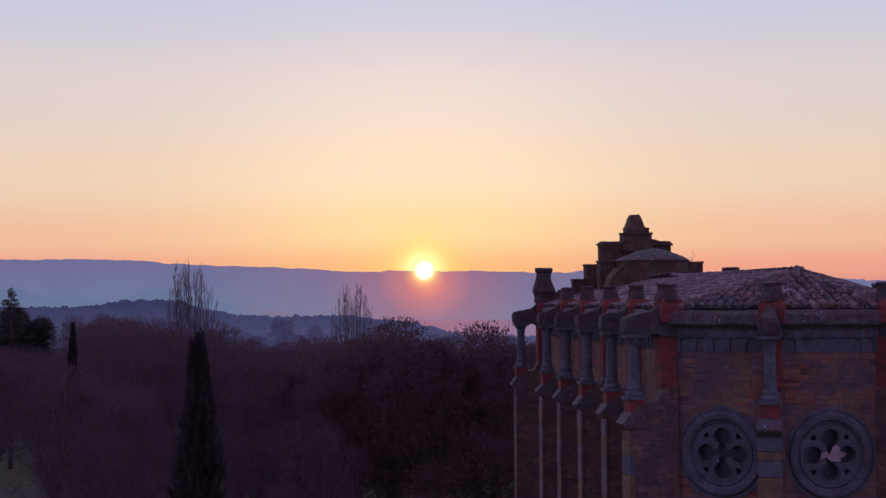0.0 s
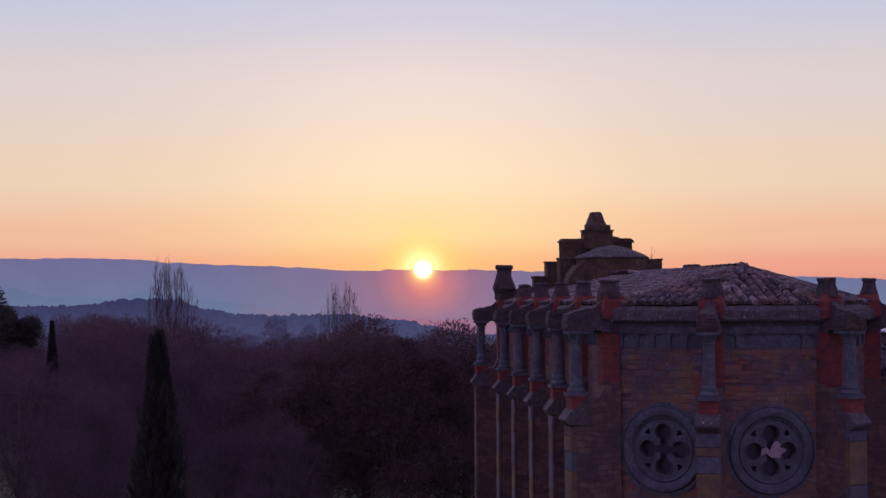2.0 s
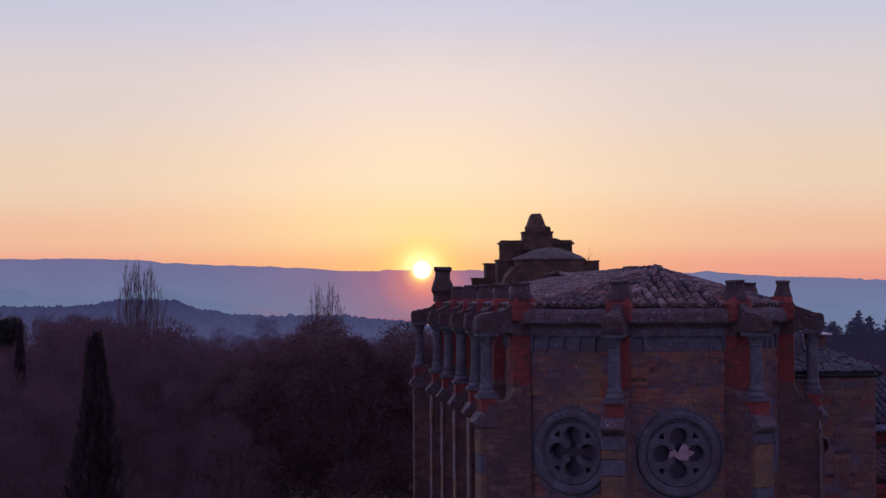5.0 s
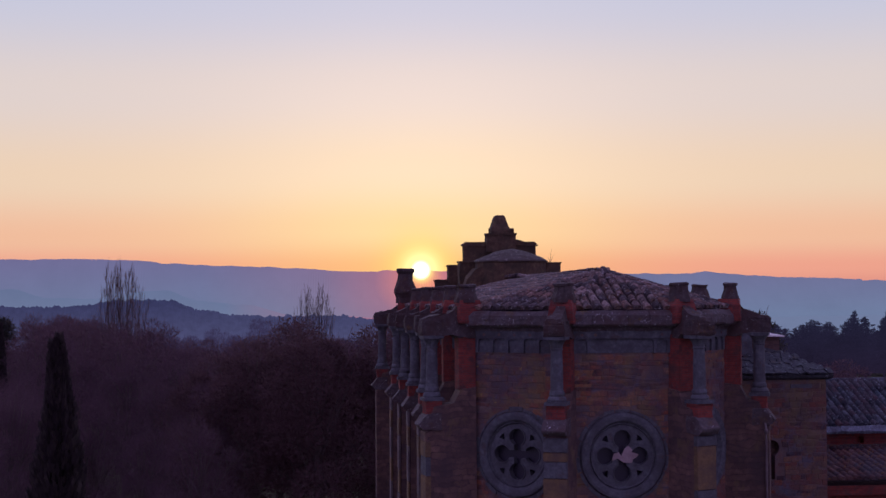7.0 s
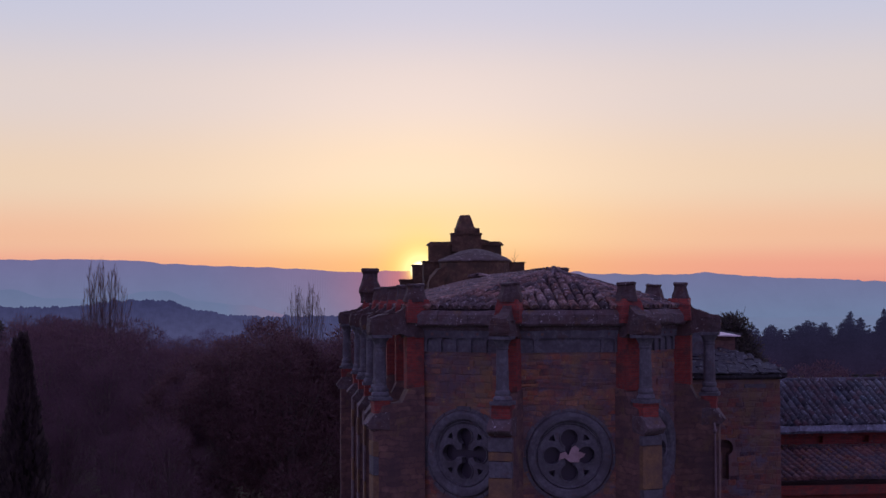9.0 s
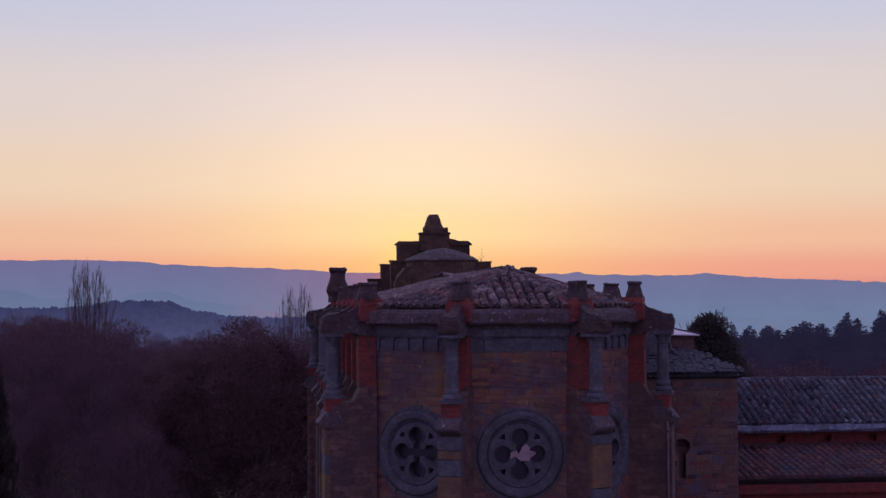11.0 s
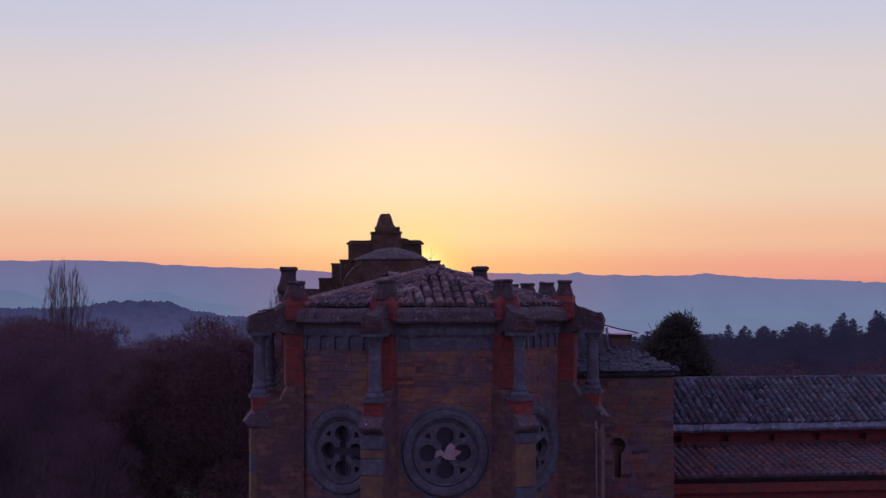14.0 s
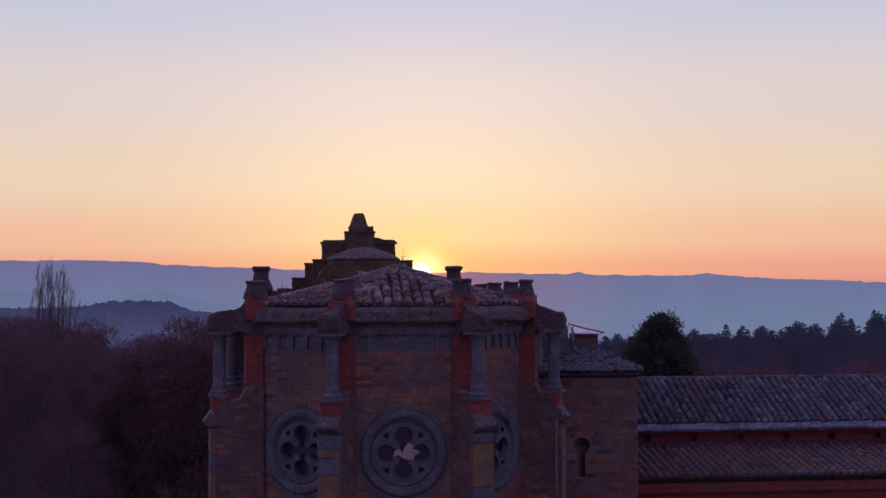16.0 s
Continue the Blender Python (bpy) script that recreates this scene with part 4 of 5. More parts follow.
def buttress(p, out_dir, reach=1.15, tall=False, banded=True, bands=BANDS, girth=0.8):
    m = Matrix.Translation((p[0], p[1], 0)) @ Matrix.Rotation(math.atan2(out_dir[1], out_dir[0]), 4, "Z")
    bm = bmesh.new()
    prism(bm, [(-0.1, 0), (reach - 0.12, 0), (reach - 0.14, 9.4), (reach - 0.3, 9.92), (0.5, 10.0), (0.32, 10.36), (-0.1, 10.42)], -0.27, 0.27, m)
    body = part("buttress", bm, M_RUBBLE, church, "stone buttress with a column, brick fin and stone pinnacle", bevel=0.015)
    for z0, z1, kind in bands:
        bm = bmesh.new()
        s = rng.uniform(0, 0.012)
        edge = 0.2 if banded else 0.12
        box(bm, reach - edge, reach - 0.06 + s, -0.3 - s, 0.3 + s, z0 + 0.006, z1 - 0.006, m)
        part("quoin", bm, ((M_GREY, M_OCHRE, M_RUBBLE) if banded else (M_PALE_STONE, M_OCHRE))[kind], body, bevel=0.012)
    bm = bmesh.new()
    prism(bm, [(reach - 0.5, 9.3), (reach + 0.0, 9.3), (reach + 0.1, 9.4), (reach + 0.11, 9.45), (reach - 0.12, 9.74), (reach - 0.5, 9.74)], -0.3, 0.3, m)
    part("weathering", bm, M_COPING, body, "sloping lichened ledge stone", rough=(2, 0.04))
    bm = bmesh.new()
    box(bm, reach - 0.52, reach - 0.1, -0.25, 0.25, 9.72, 10.06, m)
    part("pedestal", bm, M_BRICK, body, "red brick pedestal", rough=(2, 0.025))
    cx = reach - 0.31
    bm = bmesh.new()
    stack(bm, [(0.27, 10.06), (0.27, 10.15)], m @ Matrix.Translation((cx, 0, 0)))
    lathe(bm, [(0.23, 10.15), (0.245, 10.2), (0.22, 10.26), (0.185, 10.29), (0.2, 10.34), (0.19, 10.4), (0.165, 10.44), (0.16, 10.9), (0.145, 11.44), (0.165, 11.46), (0.165, 11.49), (0.15, 11.5), (0.17, 11.58), (0.23, 11.68), (0.25, 11.7)], 16, m @ Matrix.Translation((cx, 0, 0)))
    stack(bm, [(0.27, 11.7), (0.28, 11.78), (0.26, 11.79)], m @ Matrix.Translation((cx, 0, 0)))
    part("column", bm, M_GREY, body, "short grey stone column with a carved capital")
    bm = bmesh.new()
    box(bm, -0.1, 0.36, -0.24, 0.24, 10.35, 11.8, m)
    part("fin", bm, M_BRICK, body, "red brick fin", bevel=0.012)
    bm = bmesh.new()
    e = reach
    under = [(e - 0.56, 11.78)] + [(0.36 + (e - 0.92) * (0.5 + 0.5 * math.cos(radians(a))), 11.7 + 0.09 * math.sin(radians(a))) for a in (30, 60, 90, 120, 150)] + [(0.36, 11.7)]
    prism(bm, [(-0.1, 12.75), (0.24, 12.7), (0.33, 12.57), (0.46, 12.45), (0.64, 12.36), (e - 0.28, 12.29), (e - 0.03, 12.23), (e + 0.01, 12.12), (e - 0.01, 11.9), (e - 0.06, 11.78)] + under + [(-0.1, 11.7)], -1, 1)
    for v in bm.verts:
        high = min(1.0, max(0.0, (v.co.z - 11.98) / 0.68))
        v.co.y *= 0.27 - 0.2 * high
    bmesh.ops.transform(bm, matrix=m, verts=bm.verts)
    part("coping", bm, M_MOSSY, body, "curved lichened stone coping", rough=(2, 0.045))
    bm = bmesh.new()
    prism(bm, [(e - 0.6, 11.79), (e - 0.02, 11.79), (e + 0.02, 11.88), (e + 0.02, 12.06), (e - 0.06, 12.18), (e - 0.56, 12.2)], -0.26, 0.26, m)
    part("abutment", bm, M_MOSSY, body, rough=(2, 0.04))
    bm = bmesh.new()
    stack(bm, [(0.33, 12.1), (0.33, 12.3), (0.31, 12.52), (0.26, 12.7)], m @ Matrix.Translation((0.05, 0, 0)))
    part("brick_base", bm, M_BRICK, body, "red brick pinnacle base", rough=(2, 0.03))
    bm = bmesh.new()
    mp = m @ Matrix.Translation((0.08, 0, 0))
    if tall:
        lathe(bm, [(0.36, 12.6), (0.36, 12.8), (0.4, 12.92), (0.46, 13.0), (0.46, 13.08), (0.38, 13.28), (0.31, 13.46), (0.285, 13.6), (0.275, 13.74), (0.32, 13.78), (0.355, 13.83), (0.355, 13.91), (0.3, 13.94)], 10, mp)
    else:
        lathe(bm, [(r * girth, z) for r, z in ((0.35, 12.64), (0.335, 12.74), (0.29, 12.88), (0.26, 13.0), (0.252, 13.05), (0.262, 13.065), (0.285, 13.08), (0.288, 13.125), (0.24, 13.14))], 8, mp @ Matrix.Rotation(radians(22.5), 4, "Z"))
    part("pinnacle", bm, M_MOSSY, body, "flared grey stone pinnacle", rough=(1, 0.03))


def bis(p, q, r):
    a = (Vector(q) - Vector(p)).normalized()
    b = (Vector(r) - Vector(q)).normalized()
    return (Vector((a.y, -a.x)) + Vector((b.y, -b.x))).normalized()


for i in (1, 2, 3, 4):
    way = {1: (-0.99, -0.12), 2: (-0.42, -0.91)}.get(i) or bis(C[i - 1], C[i], C[i + 1])
    buttress(C[i], way, 1.35 if i == 1 else 1.15, bands={1: BANDS_SIDE, 3: BANDS_TALL, 4: BANDS_PLAIN}.get(i, BANDS), girth=(0.95, 0.95, 0.9, 0.72)[i - 1])
for y in (5.2, 8.6, 12.0, 15.4):
    buttress((-3.64, y), (-1, 0), banded=False, bands=BANDS_STRIP)
for x, y in ((3.66, 5.4), (3.68, 8.8), (3.7, 12.2), (3.72, 15.6)):
    buttress((x, y), (1, 0), girth=0.88)
buttress((-3.7, 19.75), (-1, 0), 1.3, True, bands=BANDS_PLAIN)
buttress((3.68, 19.9), (1, 0), 1.3, True)

# ---- stepped lantern over the west front and the low cupola before it ----
def masonry(name, x0, x1, y0, y1, z0, z1, parent, label="", chip=0.03):
    bm = bmesh.new()
    box(bm, x0, x1, y0, y1, z0, z1)
    return part(name, bm, M_OLD, parent, label, rough=(4, chip))


lantern = masonry("lantern", -1.41, 1.5, 20.42, 20.72, 13.0, 14.86, church, "stepped stone gable with a blunt pyramid on top")
for x0, x1, tip0, tip1 in ((-1.46, -0.5, -1.31, -0.5), (0.6, 1.57, 0.6, 1.44)):
    bm = bmesh.new()
    prism(bm, [(x0, 14.84), (x1, 14.84), (x1 + (0.02 if x1 > 1 else 0), 14.88), (tip1, 14.995), (tip0, 14.995), (x0 - (0.02 if x0 < -1 else 0), 14.88)], 20.38, 20.74)
    part("cap", bm, M_OLD, lantern, rough=(3, 0.03))
bm = bmesh.new()
prism(bm, [(0.6, 14.99), (1.08, 14.99), (0.98, 15.03), (0.72, 15.1), (0.6, 15.1)], 20.45, 20.7)
part("shoulder", bm, M_OLD, lantern, rough=(2, 0.04))
masonry("block", -0.5, 0.66, 20.2, 20.8, 14.6, 15.27, lantern)
masonry("block_cap", -0.53, 0.69, 20.17, 20.82, 15.27, 15.335, lantern, chip=0.02)
masonry("block", -0.34, 0.63, 20.5, 20.85, 15.33, 15.54, lantern)
bm = bmesh.new()
stack(bm, [(0.38, 15.33), (0.37, 15.52), (0.33, 15.6), (0.19, 16.02), (0.15, 16.07)], Matrix.Translation((0.05, 20.56, 0)))
part("pyramid", bm, M_OLD, lantern, "blunt stone pyramid", rough=(2, 0.035))
drum = masonry("drum", -2.08, -0.2, 19.8, 20.3, 12.9, 14.02, church, "dark stepped masonry beside the cupola")
masonry("drum_cap", -2.12, -0.2, 19.76, 20.34, 14.02, 14.08, drum, chip=0.02)
masonry("step", -1.8, -0.2, 18.5, 19.2, 12.9, 14.14, drum)
masonry("step_cap", -1.83, -0.2, 18.46, 19.2, 14.14, 14.19, drum, chip=0.02)
masonry("step", -2.58, -1.9, 19.85, 20.3, 12.9, 13.46, drum)
masonry("step_cap", -2.61, -1.9, 19.81, 20.34, 13.46, 13.51, drum, chip=0.02)
masonry("step", -3.15, -2.5, 19.9, 20.3, 12.7, 13.08, drum)
masonry("ledge", 0.9, 1.9, 17.4, 18.0, 12.9, 14.06, drum)
masonry("ledge_cap", 0.9, 1.93, 17.37, 18.0, 14.06, 14.11, drum, chip=0.02)
masonry("ledge", 0.9, 1.84, 18.0, 20.4, 12.9, 13.95, drum)
bm = bmesh.new()
prism(bm, [(-1.75, 12.9), (-1.75, 13.3), (-1.6, 13.62), (-1.38, 13.85), (-1.0, 14.0), (-1.0, 12.9)], 17.2, 18.2)
part("haunch", bm, M_OLD, drum, "curved mossy haunch against the cupola", rough=(3, 0.05))
bm = bmesh.new()
lathe(bm, [(1.38, 13.0), (1.36, 14.08), (1.38, 14.1), (1.39, 14.15), (1.3, 14.18)], 24, Matrix.Translation((0.08, 17.9, 0)))
part("ring", bm, M_OLD, drum)
bm = bmesh.new()
lathe(bm, [(1.41, 14.14)] + [(1.4 * k / 10, 14.62 - 0.45 * (k / 10) ** 1.75) for k in (10, 9, 8, 7, 6, 5, 4, 3, 2, 1, 0.2)], 28, Matrix.Translation((0.08, 17.9, 0)))
part("cupola", bm, M_RENDER, church, "low grey plastered cupola", smooth=True, rough=(1, 0.03))

weed = thing("weed", (1.55, 17.7, 14.11), "dry weed stalks growing out of the masonry ledge", "weed")
for dx, h in ((-0.06, 0.2), (0.05, 0.5), (0.14, 0.3)):
    bm = bmesh.new()
    tube(bm, [(1.55, 17.7, 14.08), (1.55 + dx * 0.5, 17.7, 14.11 + h * 0.5), (1.55 + dx * 1.3, 17.72, 14.11 + h)], [0.008, 0.006, 0.003], 5)
    part("stalk", bm, M_BARK, weed)

# ---- square sacristy block beside the apse ----
ALONG_X = Matrix(((0, 1, 0, 0), (1, 0, 0, 0), (0, 0, 1, 0), (0, 0, 0, 1)))
sacristy = thing("sacristy", (5.8, 7, 0), "square rubble-stone block with a keyhole slit and stone-slab roof", "building")
SX0, SX1, SY0, SY1, SZ = 3.6, 7.44, 5.0, 9.2, 10.3
slit = [(5.75 + 0.24 * math.cos(a), 8.29 + 0.24 * math.sin(a)) for a in [radians(-65 + 310 * k / 20) for k in range(21)]] + [(5.65, 7.35), (5.85, 7.35)]
bm = bmesh.new()
plate(bm, [[(SX0, 0), (SX1, 0), (SX1, SZ), (SX0, SZ)], slit], SY0 + 0.004, SY0 + 0.5)
sac_wall = part("wall", bm, M_MORTAR, sacristy)
# added panel close behind the slit; its depth sets how dark the opening looks
bm = bmesh.new()
box(bm, 4.2, 7.0, SY0 + 0.32, SY0 + 0.49, 6.8, 9.2)
part("blocking", bm, M_RUBBLE, sacristy, "masonry panel added behind the slit to keep the opening from going black")
for x0, x1, y0, y1 in ((SX0, SX0 + 0.5, SY0 + 0.5, SY1), (SX1 - 0.5, SX1, SY0 + 0.5, SY1), (SX0 + 0.5, SX1 - 0.5, SY1 - 0.5, SY1)):
    bm = bmesh.new()
    box(bm, x0, x1, y0, y1, 0, SZ)
    part("wall", bm, M_RUBBLE, sacristy)
mf = face_frame((SX0, SY0), (SX1, SY0))
xm = (SX0 + SX1) / 2
for me, m in stone_items(mf, SX1 - SX0, 6.6, SZ - 0.05, lambda cx, cz, w: math.hypot(max(abs(cx + xm - 5.75) - w / 2, 0), cz - 8.29) < 0.3 or (abs(cx + xm - 5.75) < 0.1 + w / 2 and 7.3 < cz < 8.3), 0.14, 0.5, (0.08, 0.17), STONES_S):
    piece("stone", me, m, sac_wall)
bm = bmesh.new()
box(bm, 6.35, 7.0, SY0 - 0.03, SY0 + 0.06, 10.05, 10.16)
part("inscribed_slab", bm, M_GREY, sacristy, "smooth grey stone slab let into the wall")
bm = bmesh.new()
band(bm, [(SX0, SY1), (SX0, SY0), (SX1, SY0), (SX1, SY1)], [(-0.2, 10.28), (0.06, 10.3), (0.16, 10.36), (0.18, 10.44), (-0.2, 10.5)])
part("eave", bm, M_SLAB, sacristy)
bm = bmesh.new()
lo = [(SX0 - 0.15, SY0 - 0.15, 10.46), (SX1 + 0.15, SY0 - 0.15, 10.46), (SX1 + 0.15, SY1, 10.46), (SX0 - 0.15, SY1, 10.46)]
nx, nz = 14, 7
grid = []
for j in range(nz + 1):
    t = j / nz
    row = []
    for i in range(nx + 1):
        s = i / nx
        x = (SX0 - 0.15) * (1 - s) + (SX1 + 0.17) * s
        xi = 4.2 * (1 - s) + 6.5 * s
        y, yi = SY0 - 0.17, 6.7
        n = noise.noise((x * 2.2, t * 4, 3))
        row.append(bm.verts.new((x + (xi - x) * t, y + (yi - y) * t, 10.47 + 0.62 * t + 0.06 * n)))
    grid.append(row)
for a, b in zip(grid, grid[1:]):
    for k in range(nx):
        bm.faces.new((a[k], a[k + 1], b[k + 1], b[k]))
side = [bm.verts.new((SX1 + 0.17, SY1, 10.47)), bm.verts.new((6.5, SY1 - 1.5, 11.09))]
right_edge = [r[-1] for r in grid]
bm.faces.new([side[0], side[1]] + right_edge[::-1])
bm.faces.new([grid[-1][0], grid[-1][-1], side[1], bm.verts.new((4.2, SY1 - 1.5, 11.09))])
part("roof", bm, M_SLAB, sacristy, "rough roof of lichened stone slabs")
tilt = Matrix.Rotation(math.atan2(0.62, 1.87), 4, "X")
for r in range(7):
    t = r / 7
    x0, x1 = (SX0 - 0.15) * (1 - t) + 4.2 * t, (SX1 + 0.17) * (1 - t) + 6.5 * t
    x = x0 + rng.uniform(0, 0.15)
    while x < x1 - 0.15:
        w = rng.uniform(0.16, 0.4)
        w = min(w, x1 - x)
        bm = bmesh.new()
        box(bm, -w / 2 + 0.01, w / 2 - 0.01, -0.06, 0.3 + rng.uniform(-0.04, 0.04), -0.012, rng.uniform(0.02, 0.05), Matrix.Translation((x + w / 2, SY0 - 0.17 + 1.87 * t, 10.49 + 0.62 * t + rng.uniform(-0.01, 0.02))) @ tilt @ Matrix.Rotation(radians(rng.uniform(-5, 5)), 4, "Z") @ Matrix.Rotation(radians(rng.uniform(-3, 3)), 4, "Y"))
        part("slab", bm, M_SLAB, sacristy, rough=(1, 0.06))
        x += w
bm = bmesh.new()
prism(bm, [(6.25, 10.7), (6.3, 11.72), (6.45, 11.8), (6.7, 11.76), (6.72, 10.7)], 4.1, 5.62, ALONG_X)
part("parapet", bm, M_GREY, sacristy, "low grey plastered parapet beside the hut", rough=(3, 0.03))
bm = bmesh.new()
box(bm, 5.92, 6.66, 6.8, 7.6, 10.8, 11.54)
hut = part("roof_hut", bm, M_RUBBLE, sacristy, "small rubble roof hut with a pale sheet roof")
bm = bmesh.new()
top = [bm.verts.new(p) for p in ((5.9, 6.6, 11.58), (6.77, 6.6, 11.56), (6.45, 7.7, 11.66), (5.9, 7.7, 11.81))]
low = [bm.verts.new((v.co.x, v.co.y, v.co.z - 0.04)) for v in top]
bm.faces.new(top)
bm.faces.new(low[::-1])
for k in range(4):
    bm.faces.new((top[k], low[k], low[(k + 1) % 4], top[(k + 1) % 4]))
part("sheet_roof", bm, M_PALE, hut, "pale sloping sheet roof")
bm = bmesh.new()
tube(bm, [(5.9, 7.7, 11.835), (6.45, 7.7, 11.685), (6.81, 6.62, 11.58)], [0.022] * 3, 6)
part("roof_edge", bm, M_SLAB, hut, "dark roof edging")
bm = bmesh.new()
tube(bm, [(5.82, 6.6, 11.75), (5.82, 6.58, 11.3), (5.86, 6.55, 11.12), (6.1, 6.5, 10.95)], [0.035] * 4, 10)
part("downpipe", bm, M_ZINC, hut, "short zinc downpipe", smooth=True)

bm = bmesh.new()
tube(bm, [(4.22, 1.0, 0), (4.22, 1.0, 9.2), (4.27, 1.2, 9.35)], [0.028] * 3, 10)
lathe(bm, [(0.045, 9.1), (0.06, 9.16), (0.045, 9.22)], 10, Matrix.Translation((4.22, 1.0, 0)))
pipe = part("drain_pipe", bm, M_PALE_STONE, None, smooth=True)
tagged(pipe, "dull ochre drain pipe fixed to the apse buttress", "pipe")

# ---- long low wing with two tiled roofs ----
wing = thing("wing", (15, 10, 0), "long low brick wing with two tiled roofs and a zinc gutter", "building")
WX0, WX1 = 7.46, 26.0
EAVE_Y, EAVE_Z, RIDGE_Y, RIDGE_Z = 10.0, 8.41, 13.2, 9.73
LOW_Y0, LOW_Z0, LOW_Y1, LOW_Z1 = 6.7, 7.05, 10.3, 7.67
bm = bmesh.new()
box(bm, WX0, WX1, 10.6, 16.2, 0, 8.3)
part("wall", bm, M_BRICK, wing, "red brick wall")
bm = bmesh.new()
box(bm, WX0, WX1, 10.2, 10.6, 8.07, 8.3)
part("string_course", bm, M_BRICK, wing, bevel=0.015, rough=(3, 0.02))
for k in range(12):
    bm = bmesh.new()
    x = WX0 + 0.1 + k * 1.6
    box(bm, x, min(x + 1.34, WX1), 10.28, 10.6, 7.84, 8.07)
    part("pier", bm, M_BRICK, wing, bevel=0.012, rough=(2, 0.02))
bm = bmesh.new()
box(bm, WX0, WX1, 10.26, 10.6, 7.6, 7.84)
part("footing_course", bm, M_BRICK, wing, bevel=0.012)
bm = bmesh.new()
prism(bm, [(EAVE_Y + 0.02, EAVE_Z - 0.02), (RIDGE_Y, RIDGE_Z - 0.02), (2 * RIDGE_Y - EAVE_Y, EAVE_Z - 0.02)], WX0, WX1, ALONG_X)
upper = part("roof", bm, M_BED, wing, "upper roof of grey-brown barrel tiles")
bm = bmesh.new()
prism(bm, [(LOW_Y0, LOW_Z0 - 0.02), (LOW_Y1, LOW_Z1 - 0.02), (LOW_Y1, LOW_Z1 - 0.26), (LOW_Y0 + 0.2, LOW_Z0 - 0.18)], WX0, WX1, ALONG_X)
lower = part("lean_to_roof", bm, M_BED, wing, "lower lean-to roof of rust-stained barrel tiles")
x = WX0
while x < WX1:
    bm = bmesh.new()
    x1 = min(x + rng.uniform(0.5, 1.1), WX1)
    h = rng.uniform(0.1, 0.15)
    prism(bm, [(LOW_Y1 - 0.28, LOW_Z1 - 0.05), (LOW_Y1 - 0.1, LOW_Z1 + h), (LOW_Y1 + 0.02, LOW_Z1 + h + 0.03), (LOW_Y1 + 0.02, LOW_Z1 - 0.1)], x, x1, ALONG_X)
    part("flashing", bm, M_RENDER, lower, "rough mortar fillet along the top of the tiles", rough=(1, 0.03))
    x = x1
bm = bmesh.new()
box(bm, WX0, WX1, 7.05, 10.26, 0, LOW_Z0 - 0.12)
part("lean_to_wall", bm, M_BRICK, wing)
bm = bmesh.new()
prism(bm, [(6.82, 6.6), (7.05, 6.6), (7.05, 6.9), (6.77, 6.9)], WX0, WX1, ALONG_X)
part("eave_course", bm, M_BRICK, wing, bevel=0.015)
x = WX0
while x < WX1:
    bm = bmesh.new()
    x1 = min(x + 2.3, WX1)
    y0, dz = EAVE_Y - 0.24, rng.uniform(-0.018, 0.018) + EAVE_Z - 8.55
    prism(bm, [(y0, 8.61 + dz), (y0 - 0.03, 8.44 + dz), (y0 + 0.03, 8.36 + dz), (y0 + 0.21, 8.36 + dz), (y0 + 0.26, 8.46 + dz), (y0 + 0.26, 8.52 + dz), (y0 + 0.22, 8.48 + dz), (y0 + 0.06, 8.48 + dz), (y0 + 0.03, 8.61 + dz)], x + 0.01, x1 - 0.01, ALONG_X)
    part("gutter", bm, M_ZINC, wing, "pale zinc gutter length", rough=(6, 0.035))
    x = x1
X_NEAR = 12.6
for roof, corners, kinds, rest in ((upper, [(WX0, EAVE_Y, EAVE_Z), (WX1, EAVE_Y, EAVE_Z), (WX1, RIDGE_Y - 0.3, RIDGE_Z - 0.12), (WX0, RIDGE_Y - 0.3, RIDGE_Z - 0.12)], TILES_W, M_TILE_WJ), (lower, [(WX0, LOW_Y0, LOW_Z0), (WX1, LOW_Y0, LOW_Z0), (WX1, LOW_Y1, LOW_Z1), (WX0, LOW_Y1, LOW_Z1)], TILES_R, M_TILE_RJ)):
    items = tile_items(corners, 0.248, 0.35, 0.045, -0.08, kinds, 0.88, 2.4)
    if roof is upper:
        items += ridge_items((WX0, RIDGE_Y, RIDGE_Z), (WX1, RIDGE_Y, RIDGE_Z), kinds=kinds)
    far = [it for it in items if it[1].translation.x >= X_NEAR]
    near = [it for it in items if it[1].translation.x < X_NEAR]
    for me, m in near[:300]:
        piece("tile", me, m, roof)
    joined("tile_field", far + near[300:], rest, roof)


# ---- trees ----
def blades(verts, faces, p, d, length, width, r):
    """One small leaf or twig tuft: a bent four-cornered sliver."""
    side = d.cross(Vector((r.uniform(-1, 1), r.uniform(-1, 1), r.uniform(-1, 1)))).normalized() * width
    n = len(verts)
    verts.extend((p - side * 0.4, p + side * 0.4, p + d * length * 0.6 + side, p + d * length))
    faces.append((n, n + 1, n + 2, n + 3))


def from_lists(name, verts, faces, mat):
    me = bpy.data.meshes.new(name)
    me.from_pydata([tuple(v) for v in verts], [], faces)
    me.update()
    me.materials.append(mat)
    return me


